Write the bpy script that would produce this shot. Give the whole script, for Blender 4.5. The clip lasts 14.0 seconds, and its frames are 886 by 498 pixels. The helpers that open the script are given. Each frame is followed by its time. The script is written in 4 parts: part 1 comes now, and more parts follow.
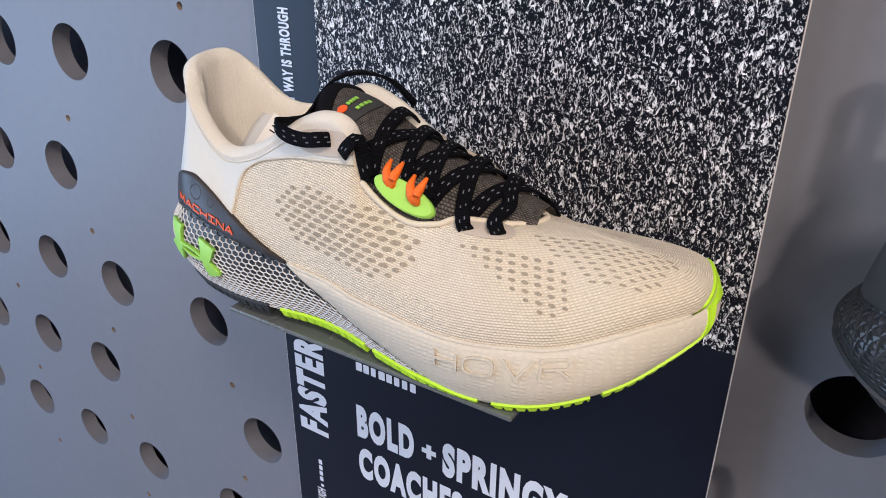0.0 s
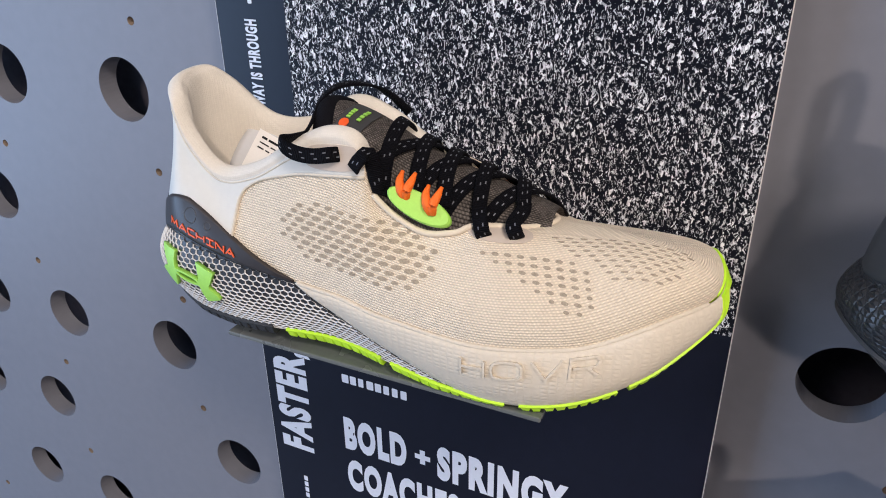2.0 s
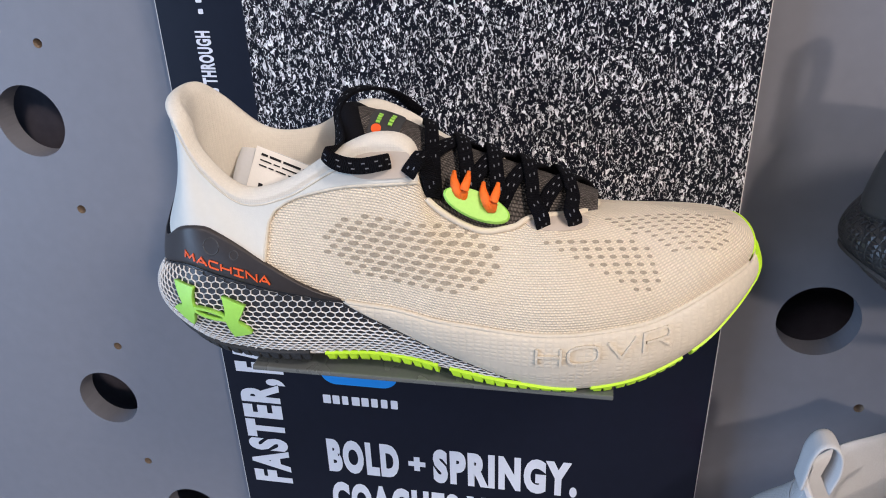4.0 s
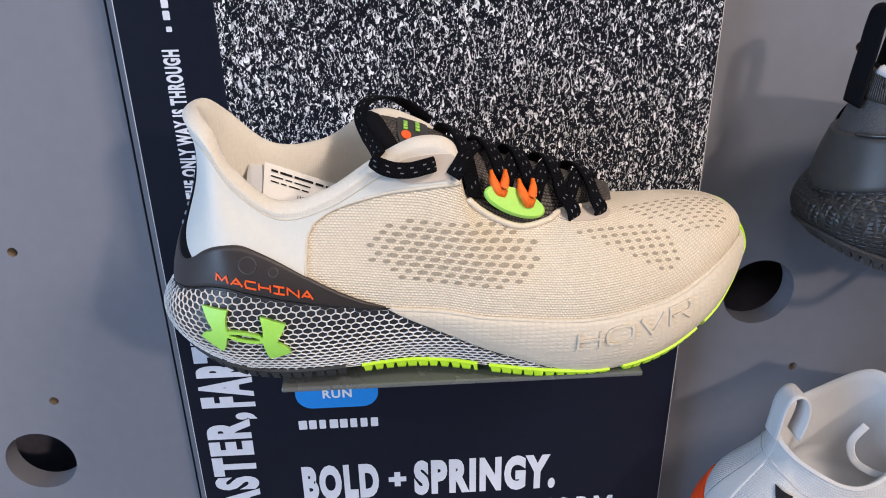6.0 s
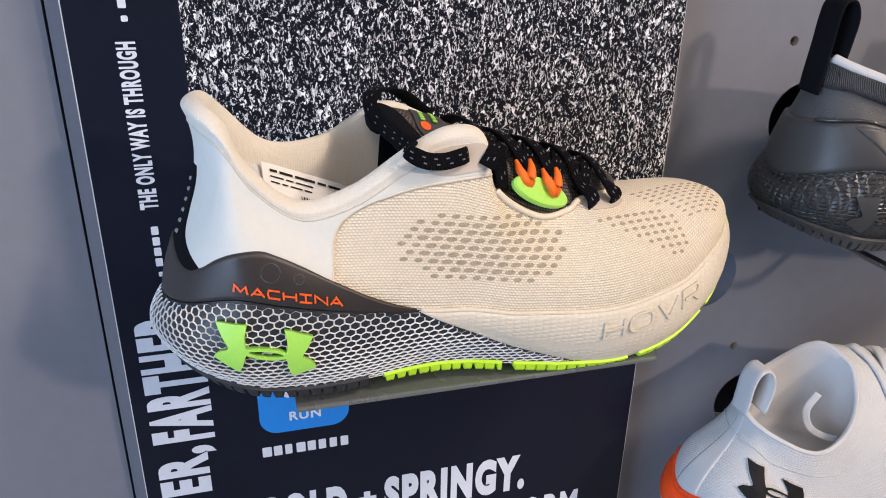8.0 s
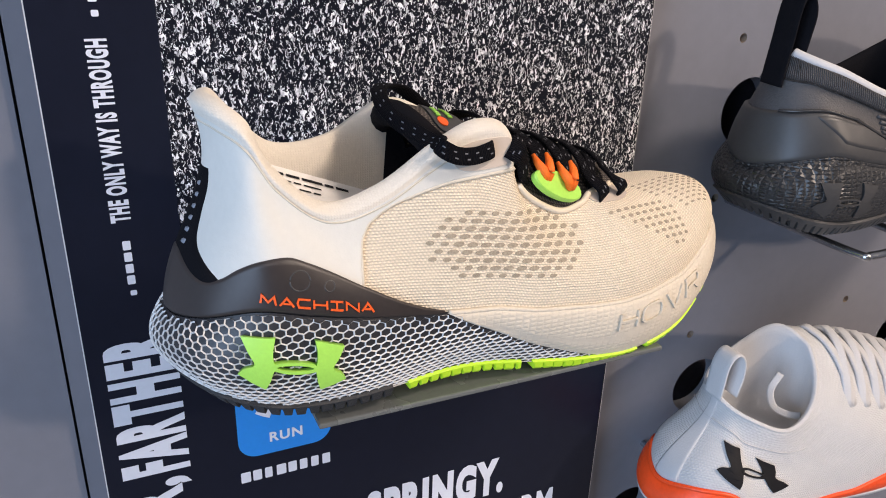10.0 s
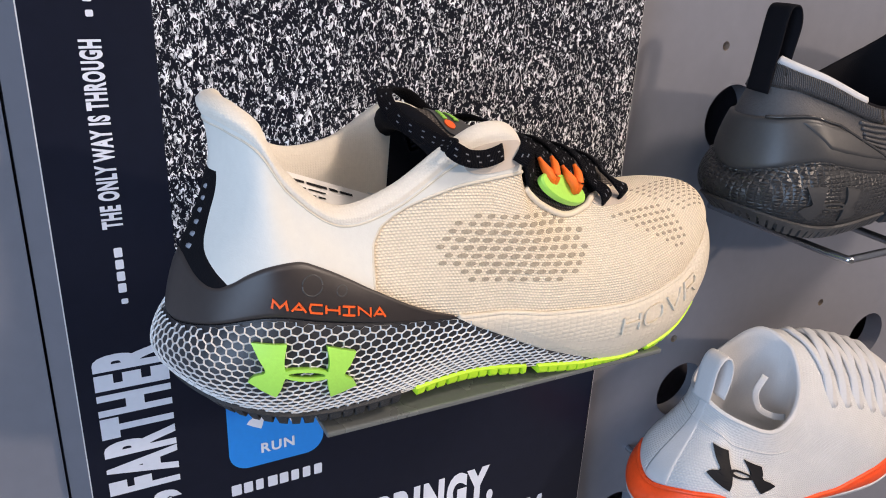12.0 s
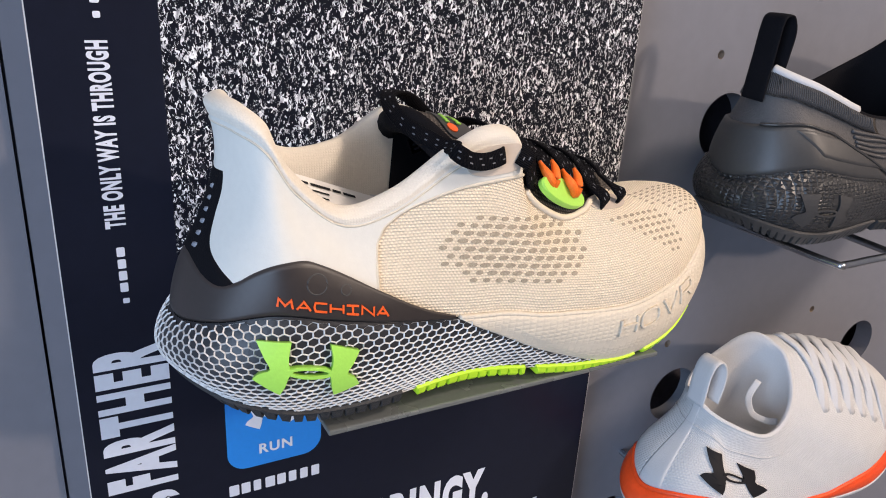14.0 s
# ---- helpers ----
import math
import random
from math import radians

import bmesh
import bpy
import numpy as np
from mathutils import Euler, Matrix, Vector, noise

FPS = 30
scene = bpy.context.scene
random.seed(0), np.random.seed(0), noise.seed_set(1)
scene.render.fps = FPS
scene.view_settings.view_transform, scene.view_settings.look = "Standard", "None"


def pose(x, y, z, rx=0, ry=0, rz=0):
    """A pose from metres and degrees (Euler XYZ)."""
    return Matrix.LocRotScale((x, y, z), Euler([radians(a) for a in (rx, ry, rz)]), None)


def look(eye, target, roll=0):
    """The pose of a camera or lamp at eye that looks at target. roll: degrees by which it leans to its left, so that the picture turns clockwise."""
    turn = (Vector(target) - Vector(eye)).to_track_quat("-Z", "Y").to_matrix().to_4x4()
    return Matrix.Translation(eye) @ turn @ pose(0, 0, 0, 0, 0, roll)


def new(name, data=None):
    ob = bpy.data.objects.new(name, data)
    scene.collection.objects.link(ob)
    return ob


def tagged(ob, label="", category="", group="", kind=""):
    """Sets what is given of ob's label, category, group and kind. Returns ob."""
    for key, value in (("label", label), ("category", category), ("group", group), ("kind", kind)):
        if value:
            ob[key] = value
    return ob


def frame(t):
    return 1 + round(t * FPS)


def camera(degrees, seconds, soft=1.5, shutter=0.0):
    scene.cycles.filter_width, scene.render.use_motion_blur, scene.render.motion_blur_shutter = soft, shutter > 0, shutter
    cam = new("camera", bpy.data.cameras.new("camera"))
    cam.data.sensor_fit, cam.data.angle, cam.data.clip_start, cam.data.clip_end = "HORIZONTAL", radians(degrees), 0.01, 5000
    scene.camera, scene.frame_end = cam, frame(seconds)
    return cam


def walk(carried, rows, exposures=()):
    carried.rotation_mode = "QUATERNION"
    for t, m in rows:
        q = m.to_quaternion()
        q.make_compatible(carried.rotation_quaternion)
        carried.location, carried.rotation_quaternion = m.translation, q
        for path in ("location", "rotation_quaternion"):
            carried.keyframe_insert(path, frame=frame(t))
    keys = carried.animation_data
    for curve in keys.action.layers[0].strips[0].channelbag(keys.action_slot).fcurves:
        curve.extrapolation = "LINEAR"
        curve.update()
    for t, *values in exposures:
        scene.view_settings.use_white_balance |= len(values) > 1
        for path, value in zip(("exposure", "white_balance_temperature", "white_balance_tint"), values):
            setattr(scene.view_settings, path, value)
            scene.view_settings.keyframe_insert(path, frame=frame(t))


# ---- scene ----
cam = camera(60.5, 14.0, soft=1.0)
METRES, EYE, TILT, LEAN, TURN = 0.44, 1.42, 0.0, 0.0, 32.5
ROWS = [
    (0.0, 0.0, 0.0, 0.0, 0.21, -26.1, -0.43),
    (0.5, -0.0025, 0.0005, -0.0002, -0.5, -26.13, -0.33),
    (1.0, -0.0164, 0.0015, 0.0016, -1.86, -26.16, -0.09),
    (1.5, -0.0522, 0.0068, 0.0042, -4.04, -26.24, 0.25),
    (2.0, -0.1029, 0.0121, 0.0112, -6.95, -26.35, 0.64),
    (2.5, -0.163, 0.0273, 0.0138, -10.46, -26.54, 1.02),
    (3.0, -0.2203, 0.0457, 0.0154, -14.47, -26.81, 1.39),
    (5.5, -0.5127, 0.1501, -0.0003, -32.75, -25.63, 1.22),
    (6.0, -0.5546, 0.171, -0.0028, -35.95, -24.95, 0.84),
    (6.5, -0.5817, 0.2034, -0.0129, -38.96, -24.74, 0.32),
    (7.0, -0.6159, 0.2432, -0.022, -42.09, -24.56, -0.1),
    (7.5, -0.6496, 0.2815, -0.0285, -45.17, -24.21, -0.5),
    (8.0, -0.6801, 0.3231, -0.0383, -48.0, -23.81, -0.99),
    (10.5, -0.758, 0.46, -0.0657, -58.12, -22.63, -1.92),
    (11.0, -0.7668, 0.4711, -0.069, -58.92, -22.45, -2.11),
    (11.5, -0.7691, 0.4799, -0.0726, -59.41, -22.22, -2.33),
    (12.0, -0.7686, 0.4853, -0.0724, -59.7, -21.97, -2.55),
    (12.5, -0.7692, 0.488, -0.0766, -59.85, -21.78, -2.71),
    (13.0, -0.7711, 0.4848, -0.0726, -59.96, -21.64, -2.85),
    (13.5, -0.7758, 0.4855, -0.0728, -60.06, -21.52, -3.01),
    (14.0, -0.7842, 0.4884, -0.0747, -60.15, -21.4, -3.21),
]
walk(cam, [(t, pose(0.38, -0.412, EYE, TILT, LEAN, TURN) @ pose(METRES * x, METRES * y, METRES * z, 90 + pitch, roll, yaw)) for t, x, y, z, yaw, pitch, roll in ROWS],
     exposures=[(0.0, 0.0, 6250, 10), (3.0, 0.02, 6250, 10), (8.0, 0.13, 6700, 11), (11.0, 0.18, 6850, 12), (14.0, 0.18, 6850, 12)])

# ---- world and light ----
world = bpy.data.worlds.new("world")
scene.world = world
world.use_nodes = True
wbg = world.node_tree.nodes["Background"]
wbg.inputs[0].default_value = (0.75, 0.80, 1.0, 1)
wbg.inputs[1].default_value = 0.12


def area(name, place, target, sx, sy, power, colour):
    d = bpy.data.lights.new(name, "AREA")
    d.shape, d.size, d.size_y, d.energy, d.color = "RECTANGLE", sx, sy, power, colour
    ob = new(name, d)
    ob.matrix_world = look(place, target)
    return ob


# daylight through the shop window, warm ceiling panels over the aisle
area("window_light", (-2.15, -1.55, 1.30), (0.0, 0, 1.25), 1.3, 2.2, 62, (0.46, 0.67, 1.0))
area("ceiling_panel_light", (1.25, -1.15, 2.82), (0.3, -0.1, 1.1), 0.4, 0.4, 33, (1.0, 0.86, 0.76))
area("ceiling_spot_light", (2.3, -3.3, 2.82), (0.4, 0, 1.2), 0.2, 0.2, 58, (1.0, 0.83, 0.70))
area("ceiling_panel_light", (-0.5, -2.0, 2.82), (-0.3, -1.2, 0.5), 0.8, 0.8, 16, (1.0, 0.92, 0.92))


# ---- materials ----
def mat(name, colour, rough=0.5, vary=0.08, scale=40.0, bump=0.0, bump_scale=400.0, metal=0.0, spec=0.5, detail=4.0, rough_vary=0.1, coat=0.0, fine=None, gap_shade=0.0):
    m = bpy.data.materials.new(name)
    m.use_nodes = True
    nt = m.node_tree
    n, l = nt.nodes, nt.links
    b = n["Principled BSDF"]
    b.inputs["Roughness"].default_value = rough
    b.inputs["Metallic"].default_value = metal
    b.inputs["Specular IOR Level"].default_value = spec
    b.inputs["Coat Weight"].default_value = coat
    tc = n.new("ShaderNodeTexCoord")
    nz = n.new("ShaderNodeTexNoise")
    nz.inputs["Scale"].default_value, nz.inputs["Detail"].default_value = scale, detail
    l.new(tc.outputs["Object"], nz.inputs["Vector"])
    nf = n.new("ShaderNodeTexNoise")
    nf.inputs["Scale"].default_value, nf.inputs["Detail"].default_value = scale * 14, 2
    l.new(tc.outputs["Object"], nf.inputs["Vector"])
    ad = n.new("ShaderNodeMath")
    ad.operation = "ADD"
    l.new(nz.outputs["Fac"], ad.inputs[0])
    l.new(nf.outputs["Fac"], ad.inputs[1])
    mr = n.new("ShaderNodeMapRange")
    mr.inputs["From Min"].default_value, mr.inputs["From Max"].default_value = 0.6, 1.4
    mr.inputs["To Min"].default_value, mr.inputs["To Max"].default_value = 1 - vary, 1 + vary
    l.new(ad.outputs[0], mr.inputs["Value"])
    vm = n.new("ShaderNodeVectorMath")
    vm.operation = "SCALE"
    vm.inputs[0].default_value = colour[:3]
    l.new(mr.outputs[0], vm.inputs["Scale"])
    l.new(vm.outputs[0], b.inputs["Base Color"])
    rr = n.new("ShaderNodeMapRange")
    rr.inputs["To Min"].default_value, rr.inputs["To Max"].default_value = max(0.02, rough - rough_vary), min(1, rough + rough_vary)
    l.new(nz.outputs["Fac"], rr.inputs["Value"])
    l.new(rr.outputs[0], b.inputs["Roughness"])
    if bump:
        bp = n.new("ShaderNodeBump")
        bp.inputs["Strength"].default_value, bp.inputs["Distance"].default_value = bump, 0.001
        if fine is None:
            bn = n.new("ShaderNodeTexNoise")
            bn.inputs["Scale"].default_value, bn.inputs["Detail"].default_value = bump_scale, 3
            l.new(tc.outputs["Object"], bn.inputs["Vector"])
            l.new(bn.outputs["Fac"], bp.inputs["Height"])
        else:
            hgt = fine(nt, tc)
            l.new(hgt, bp.inputs["Height"])
            # shade in the low gaps of the relief, painted into the base colour
            gap = n.new("ShaderNodeMapRange")
            gap.inputs["To Min"].default_value = 1 - gap_shade
            l.new(hgt, gap.inputs["Value"])
            v2 = n.new("ShaderNodeVectorMath")
            v2.operation = "SCALE"
            l.new(vm.outputs[0], v2.inputs[0])
            l.new(gap.outputs[0], v2.inputs["Scale"])
            l.new(v2.outputs[0], b.inputs["Base Color"])
        l.new(bp.outputs[0], b.inputs["Normal"])
    return m


def knit_height(fx, fz):
    """Rows of small staggered stitches over the UV map, in stitches and rows a metre."""
    def build(nt, tc):
        n, l = nt.nodes, nt.links

        def op(kind, a, b=None):
            m = n.new("ShaderNodeMath")
            m.operation = kind
            for i, x in enumerate((a, b)):
                if x is None:
                    continue
                if isinstance(x, (int, float)):
                    m.inputs[i].default_value = x
                else:
                    l.new(x, m.inputs[i])
            return m.outputs[0]
        sp = n.new("ShaderNodeSeparateXYZ")
        l.new(tc.outputs["UV"], sp.inputs[0])
        wob = n.new("ShaderNodeTexNoise")
        wob.inputs["Scale"].default_value = 300
        l.new(tc.outputs["UV"], wob.inputs["Vector"])
        a = op("ADD", op("MULTIPLY", sp.outputs[1], fz), op("MULTIPLY", wob.outputs["Fac"], 0.2))
        along = op("ADD", op("MULTIPLY", sp.outputs[0], 2 * math.pi * fx), op("MULTIPLY", op("FLOOR", a), math.pi))
        rib = op("SINE", op("MULTIPLY", op("FRACT", a), math.pi))
        stitch = op("ADD", op("MULTIPLY", op("SINE", along), 0.30), 0.70)
        return op("MULTIPLY", op("POWER", rib, 0.6), stitch)
    return build


def scale_height(fx, fz):
    """Fine rounded scales, as moulded into foam, in cells a metre along and up."""
    def build(nt, tc):
        n, l = nt.nodes, nt.links
        mp = n.new("ShaderNodeMapping")
        mp.inputs["Scale"].default_value = (fx, fx, fz)
        l.new(tc.outputs["Object"], mp.inputs["Vector"])
        vo = n.new("ShaderNodeTexVoronoi")
        vo.feature = "DISTANCE_TO_EDGE"
        vo.inputs["Scale"].default_value, vo.inputs["Randomness"].default_value = 1.0, 0.2
        l.new(mp.outputs[0], vo.inputs["Vector"])
        rp = n.new("ShaderNodeMapRange")
        rp.inputs["From Max"].default_value = 0.42
        l.new(vo.outputs["Distance"], rp.inputs["Value"])
        return rp.outputs[0]
    return build


M = {}
M["wall"] = mat("grey_lacquered_board", (0.200, 0.203, 0.230), 0.42, 0.05, 6, 0.05, 900, rough_vary=0.06, spec=0.28)
M["wall_core"] = mat("board_core", (0.26, 0.20, 0.15), 0.7, 0.2, 60)
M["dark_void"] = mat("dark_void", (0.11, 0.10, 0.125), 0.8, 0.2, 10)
M["room"] = mat("shop_plaster", (0.36, 0.36, 0.37), 0.8, 0.06, 2, 0.1, 200)
M["room_floor"] = mat("shop_floor", (0.20, 0.195, 0.19), 0.5, 0.15, 4, 0.1, 90)
M["navy_print"] = mat("navy_print", (0.007, 0.009, 0.019), 0.36, 0.12, 9, 0.02, 700, rough_vary=0.04, spec=0.26)
M["white_print"] = mat("white_print", (0.70, 0.72, 0.78), 0.4, 0.04, 30)
M["blue_print"] = mat("blue_print", (0.012, 0.24, 0.72), 0.4, 0.04, 30)
M["paper_edge"] = mat("paper_edge", (0.72, 0.70, 0.68), 0.6, 0.1, 200)
M["knit"] = mat("cream_knit", (0.92, 0.80, 0.625), 0.85, 0.06, 30, 0.7, fine=knit_height(560, 740), spec=0.25, gap_shade=0.26)
M["quarter"] = mat("white_foam_fabric", (0.69, 0.675, 0.615), 0.62, 0.03, 25, 0.10, 1400, spec=0.35)
M["lining"] = mat("cream_lining_mesh", (0.77, 0.71, 0.61), 0.85, 0.05, 40, 0.22, fine=scale_height(850, 850), spec=0.25, gap_shade=0.06)
M["foam"] = mat("cream_foam", (0.70, 0.625, 0.505), 0.55, 0.05, 30, 0.30, fine=scale_height(270, 420), spec=0.4, gap_shade=0.05)
M["foam_dark"] = mat("charcoal_foam", (0.022, 0.023, 0.027), 0.42, 0.2, 60, 0.2, 700)
M["net"] = mat("pale_grey_net", (0.68, 0.675, 0.66), 0.5, 0.1, 90, 0.15, 900)
M["clip"] = mat("smoked_plastic", (0.034, 0.027, 0.025), 0.44, 0.12, 30, 0.03, 600, rough_vary=0.05)
M["black_rubber"] = mat("black_rubber", (0.028, 0.029, 0.031), 0.6, 0.2, 80, 0.5, 1200)
M["lime"] = mat("lime_rubber", (0.40, 0.78, 0.11), 0.45, 0.05, 50, 0.1, 900)
M["lime_sole"] = mat("lime_outsole", (0.53, 0.85, 0.03), 0.5, 0.06, 50, 0.2, 700)
M["orange"] = mat("orange_cord", (0.98, 0.17, 0.008), 0.6, 0.1, 90, 0.5, 1600)
M["orange_flat"] = mat("orange_print", (0.90, 0.12, 0.02), 0.45, 0.05, 60)
M["lace"] = mat("black_lace", (0.0045, 0.0045, 0.007), 0.8, 0.25, 200, 0.8, fine=knit_height(420, 1150), spec=0.10, gap_shade=0.5)
M["lace_fleck"] = mat("grey_thread", (0.13, 0.135, 0.155), 0.6, 0.2, 200)
M["tongue"] = mat("dark_grey_knit", (0.19, 0.165, 0.148), 0.9, 0.75, 330, 1.0, fine=knit_height(430, 640), spec=0.2, gap_shade=0.92)
M["black_cloth"] = mat("black_cloth", (0.006, 0.006, 0.008), 0.85, 0.2, 80, 0.3, 1500, spec=0.10)
M["eyelet"] = mat("beige_film", (0.58, 0.495, 0.415), 0.38, 0.03, 40, 0.05, 500)
# darker knit tone with the shade inside the vents painted in
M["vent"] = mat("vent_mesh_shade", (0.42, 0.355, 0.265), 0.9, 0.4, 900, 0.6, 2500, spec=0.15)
M["stitch"] = mat("stitch_thread", (0.66, 0.60, 0.49), 0.8, 0.1, 300)
M["steel"] = mat("grey_steel", (0.19, 0.20, 0.19), 0.27, 0.08, 30, 0.03, 600, metal=0.35)
M["chrome"] = mat("bare_steel", (0.50, 0.52, 0.55), 0.22, 0.06, 60, metal=1.0)
M["label"] = mat("paper_label", (0.80, 0.77, 0.72), 0.55, 0.03, 60)
M["label_grey"] = mat("grey_care_label", (0.42, 0.42, 0.44), 0.6, 0.05, 200)
M["ink"] = mat("black_ink", (0.009, 0.009, 0.011), 0.6, 0.05, 60, spec=0.2)
M["insert"] = mat("clear_plastic_insert", (0.60, 0.60, 0.60), 0.18, 0.04, 30, spec=0.6)
M["reflect"] = mat("reflective_bar", (0.25, 0.27, 0.31), 0.3, 0.05, 60)
M["black_foam"] = mat("black_textured_foam", (0.030, 0.030, 0.031), 0.36, 0.25, 50, 0.9, fine=scale_height(220, 380))
M["black_upper"] = mat("black_engineered_knit", (0.066, 0.063, 0.064), 0.55, 0.15, 40, 0.5, 1000)
M["black_gloss"] = mat("black_moulded_plastic", (0.050, 0.048, 0.047), 0.45, 0.1, 30, 0.03, 500)
M["clip_gloss"] = mat("black_gloss_edge", (0.05, 0.048, 0.047), 0.16, 0.05, 30)
M["white_knit"] = mat("white_knit", (0.60, 0.595, 0.59), 0.8, 0.05, 60, 0.4, fine=knit_height(330, 420), spec=0.3, gap_shade=0.06)
M["white_plain"] = mat("white_lining", (0.55, 0.545, 0.545), 0.8, 0.04, 60, 0.2, 900)
M["coral"] = mat("coral_foam", (0.95, 0.085, 0.015), 0.42, 0.1, 25, 0.15, 300)


def asphalt_print():
    m = bpy.data.materials.new("asphalt_photo_print")
    m.use_nodes = True
    nt = m.node_tree
    n, l = nt.nodes, nt.links
    b = n["Principled BSDF"]
    b.inputs["Roughness"].default_value = 0.36
    b.inputs["Specular IOR Level"].default_value = 0.13
    tc = n.new("ShaderNodeTexCoord")
    mp = n.new("ShaderNodeMapping")
    mp.inputs["Rotation"].default_value = (0, radians(24), 0)
    mp.inputs["Scale"].default_value = (1.8, 1.0, 1.0)
    l.new(tc.outputs["Object"], mp.inputs["Vector"])
    facs = []
    for sc, lo, hi, dist in ((215, 0.573, 0.586, 1.1), (420, 0.588, 0.602, 0.8), (80, 0.60, 0.66, 1.0)):
        nz = n.new("ShaderNodeTexNoise")
        nz.inputs["Scale"].default_value, nz.inputs["Detail"].default_value, nz.inputs["Distortion"].default_value = sc, 3.0, dist
        nz.inputs["Roughness"].default_value = 0.62
        l.new(mp.outputs[0], nz.inputs["Vector"])
        mr = n.new("ShaderNodeMapRange")
        mr.inputs["From Min"].default_value, mr.inputs["From Max"].default_value = lo, hi
        l.new(nz.outputs["Fac"], mr.inputs["Value"])
        facs.append(mr.outputs[0])
    mx = n.new("ShaderNodeMath")
    mx.operation = "MAXIMUM"
    l.new(facs[0], mx.inputs[0])
    l.new(facs[1], mx.inputs[1])
    big = n.new("ShaderNodeMath")
    big.operation = "MULTIPLY_ADD"
    l.new(facs[2], big.inputs[0])
    big.inputs[1].default_value = 0.12
    l.new(mx.outputs[0], big.inputs[2])
    tone = n.new("ShaderNodeTexNoise")
    tone.inputs["Scale"].default_value, tone.inputs["Detail"].default_value = 260, 4
    l.new(mp.outputs[0], tone.inputs["Vector"])
    tr = n.new("ShaderNodeMapRange")
    tr.inputs["From Min"].default_value, tr.inputs["From Max"].default_value = 0.3, 0.7
    tr.inputs["To Min"].default_value, tr.inputs["To Max"].default_value = 0.52, 1.15
    l.new(tone.outputs["Fac"], tr.inputs["Value"])
    mu = n.new("ShaderNodeMath")
    mu.operation = "MULTIPLY"
    l.new(big.outputs[0], mu.inputs[0])
    l.new(tr.outputs[0], mu.inputs[1])
    cr = n.new("ShaderNodeValToRGB")
    cr.color_ramp.elements[0].color = (0.006, 0.007, 0.012, 1)
    cr.color_ramp.elements[1].color = (0.92, 0.92, 0.93, 1)
    e = cr.color_ramp.elements.new(0.35)
    e.color = (0.040, 0.042, 0.055, 1)
    l.new(mu.outputs[0], cr.inputs["Fac"])
    l.new(cr.outputs["Color"], b.inputs["Base Color"])
    return m


M["asphalt"] = asphalt_print()


# ---- building helpers ----
def link_mesh(name, bm, material, parent=None, label="", smooth=True):
    me = bpy.data.meshes.new(name)
    bmesh.ops.recalc_face_normals(bm, faces=bm.faces)
    bm.to_mesh(me)
    bm.free()
    if smooth:
        for p in me.polygons:
            p.use_smooth = True
    if material is not None:
        me.materials.append(material)
    ob = new(name, me)
    if parent is not None:
        ob.parent = parent
    if label:
        ob["label"] = label
    return ob


def part(name, bm, material, parent, label="", smooth=True):
    return link_mesh(name, bm, material, parent, label, smooth)


def box_bm(a, b, bevel=0.0, seg=2):
    bm = bmesh.new()
    bmesh.ops.create_cube(bm, size=1)
    for v in bm.verts:
        v.co = Vector([(p + q) / 2 + c * (q - p) for p, q, c in zip(a, b, v.co)])
    if bevel:
        bmesh.ops.bevel(bm, geom=bm.edges[:], offset=bevel, segments=seg, affect="EDGES", profile=0.5)
    return bm


def thing(name, place, label, category, group="", kind=""):
    ob = new(name)
    ob.empty_display_size = 0.02
    ob.location = place
    return tagged(ob, label, category, group, kind)


def spline(xs, ys):
    """A smooth function through stations (monotone xs)."""
    xs, ys = np.array(xs, float), np.array(ys, float)
    d = np.gradient(ys, xs)

    def f(x):
        x = np.clip(x, xs[0], xs[-1])
        i = int(np.clip(np.searchsorted(xs, x) - 1, 0, len(xs) - 2))
        h = xs[i + 1] - xs[i]
        t = (x - xs[i]) / h
        return float((2 * t**3 - 3 * t**2 + 1) * ys[i] + (t**3 - 2 * t**2 + t) * h * d[i] + (3 * t**2 - 2 * t**3) * ys[i + 1] + (t**3 - t**2) * h * d[i + 1])
    return f


def loop(points, u):
    """Closed Catmull-Rom through stations, u in stations."""
    n = len(points)
    i = math.floor(u)
    t = u - i
    p = [points[(i + k) % n] for k in (-1, 0, 1, 2)]
    return 0.5 * (2 * p[1] + (p[2] - p[0]) * t + (2 * p[0] - 5 * p[1] + 4 * p[2] - p[3]) * t**2 + (3 * p[1] - p[0] - 3 * p[2] + p[3]) * t**3)


def smooth01(a, b, x):
    t = min(1.0, max(0.0, (x - a) / (b - a)))
    return t * t * (3 - 2 * t)


def bez(p0, p1, p2, p3, t):
    s = 1 - t
    return p0 * s**3 + p1 * (3 * s * s * t) + p2 * (3 * s * t * t) + p3 * t**3


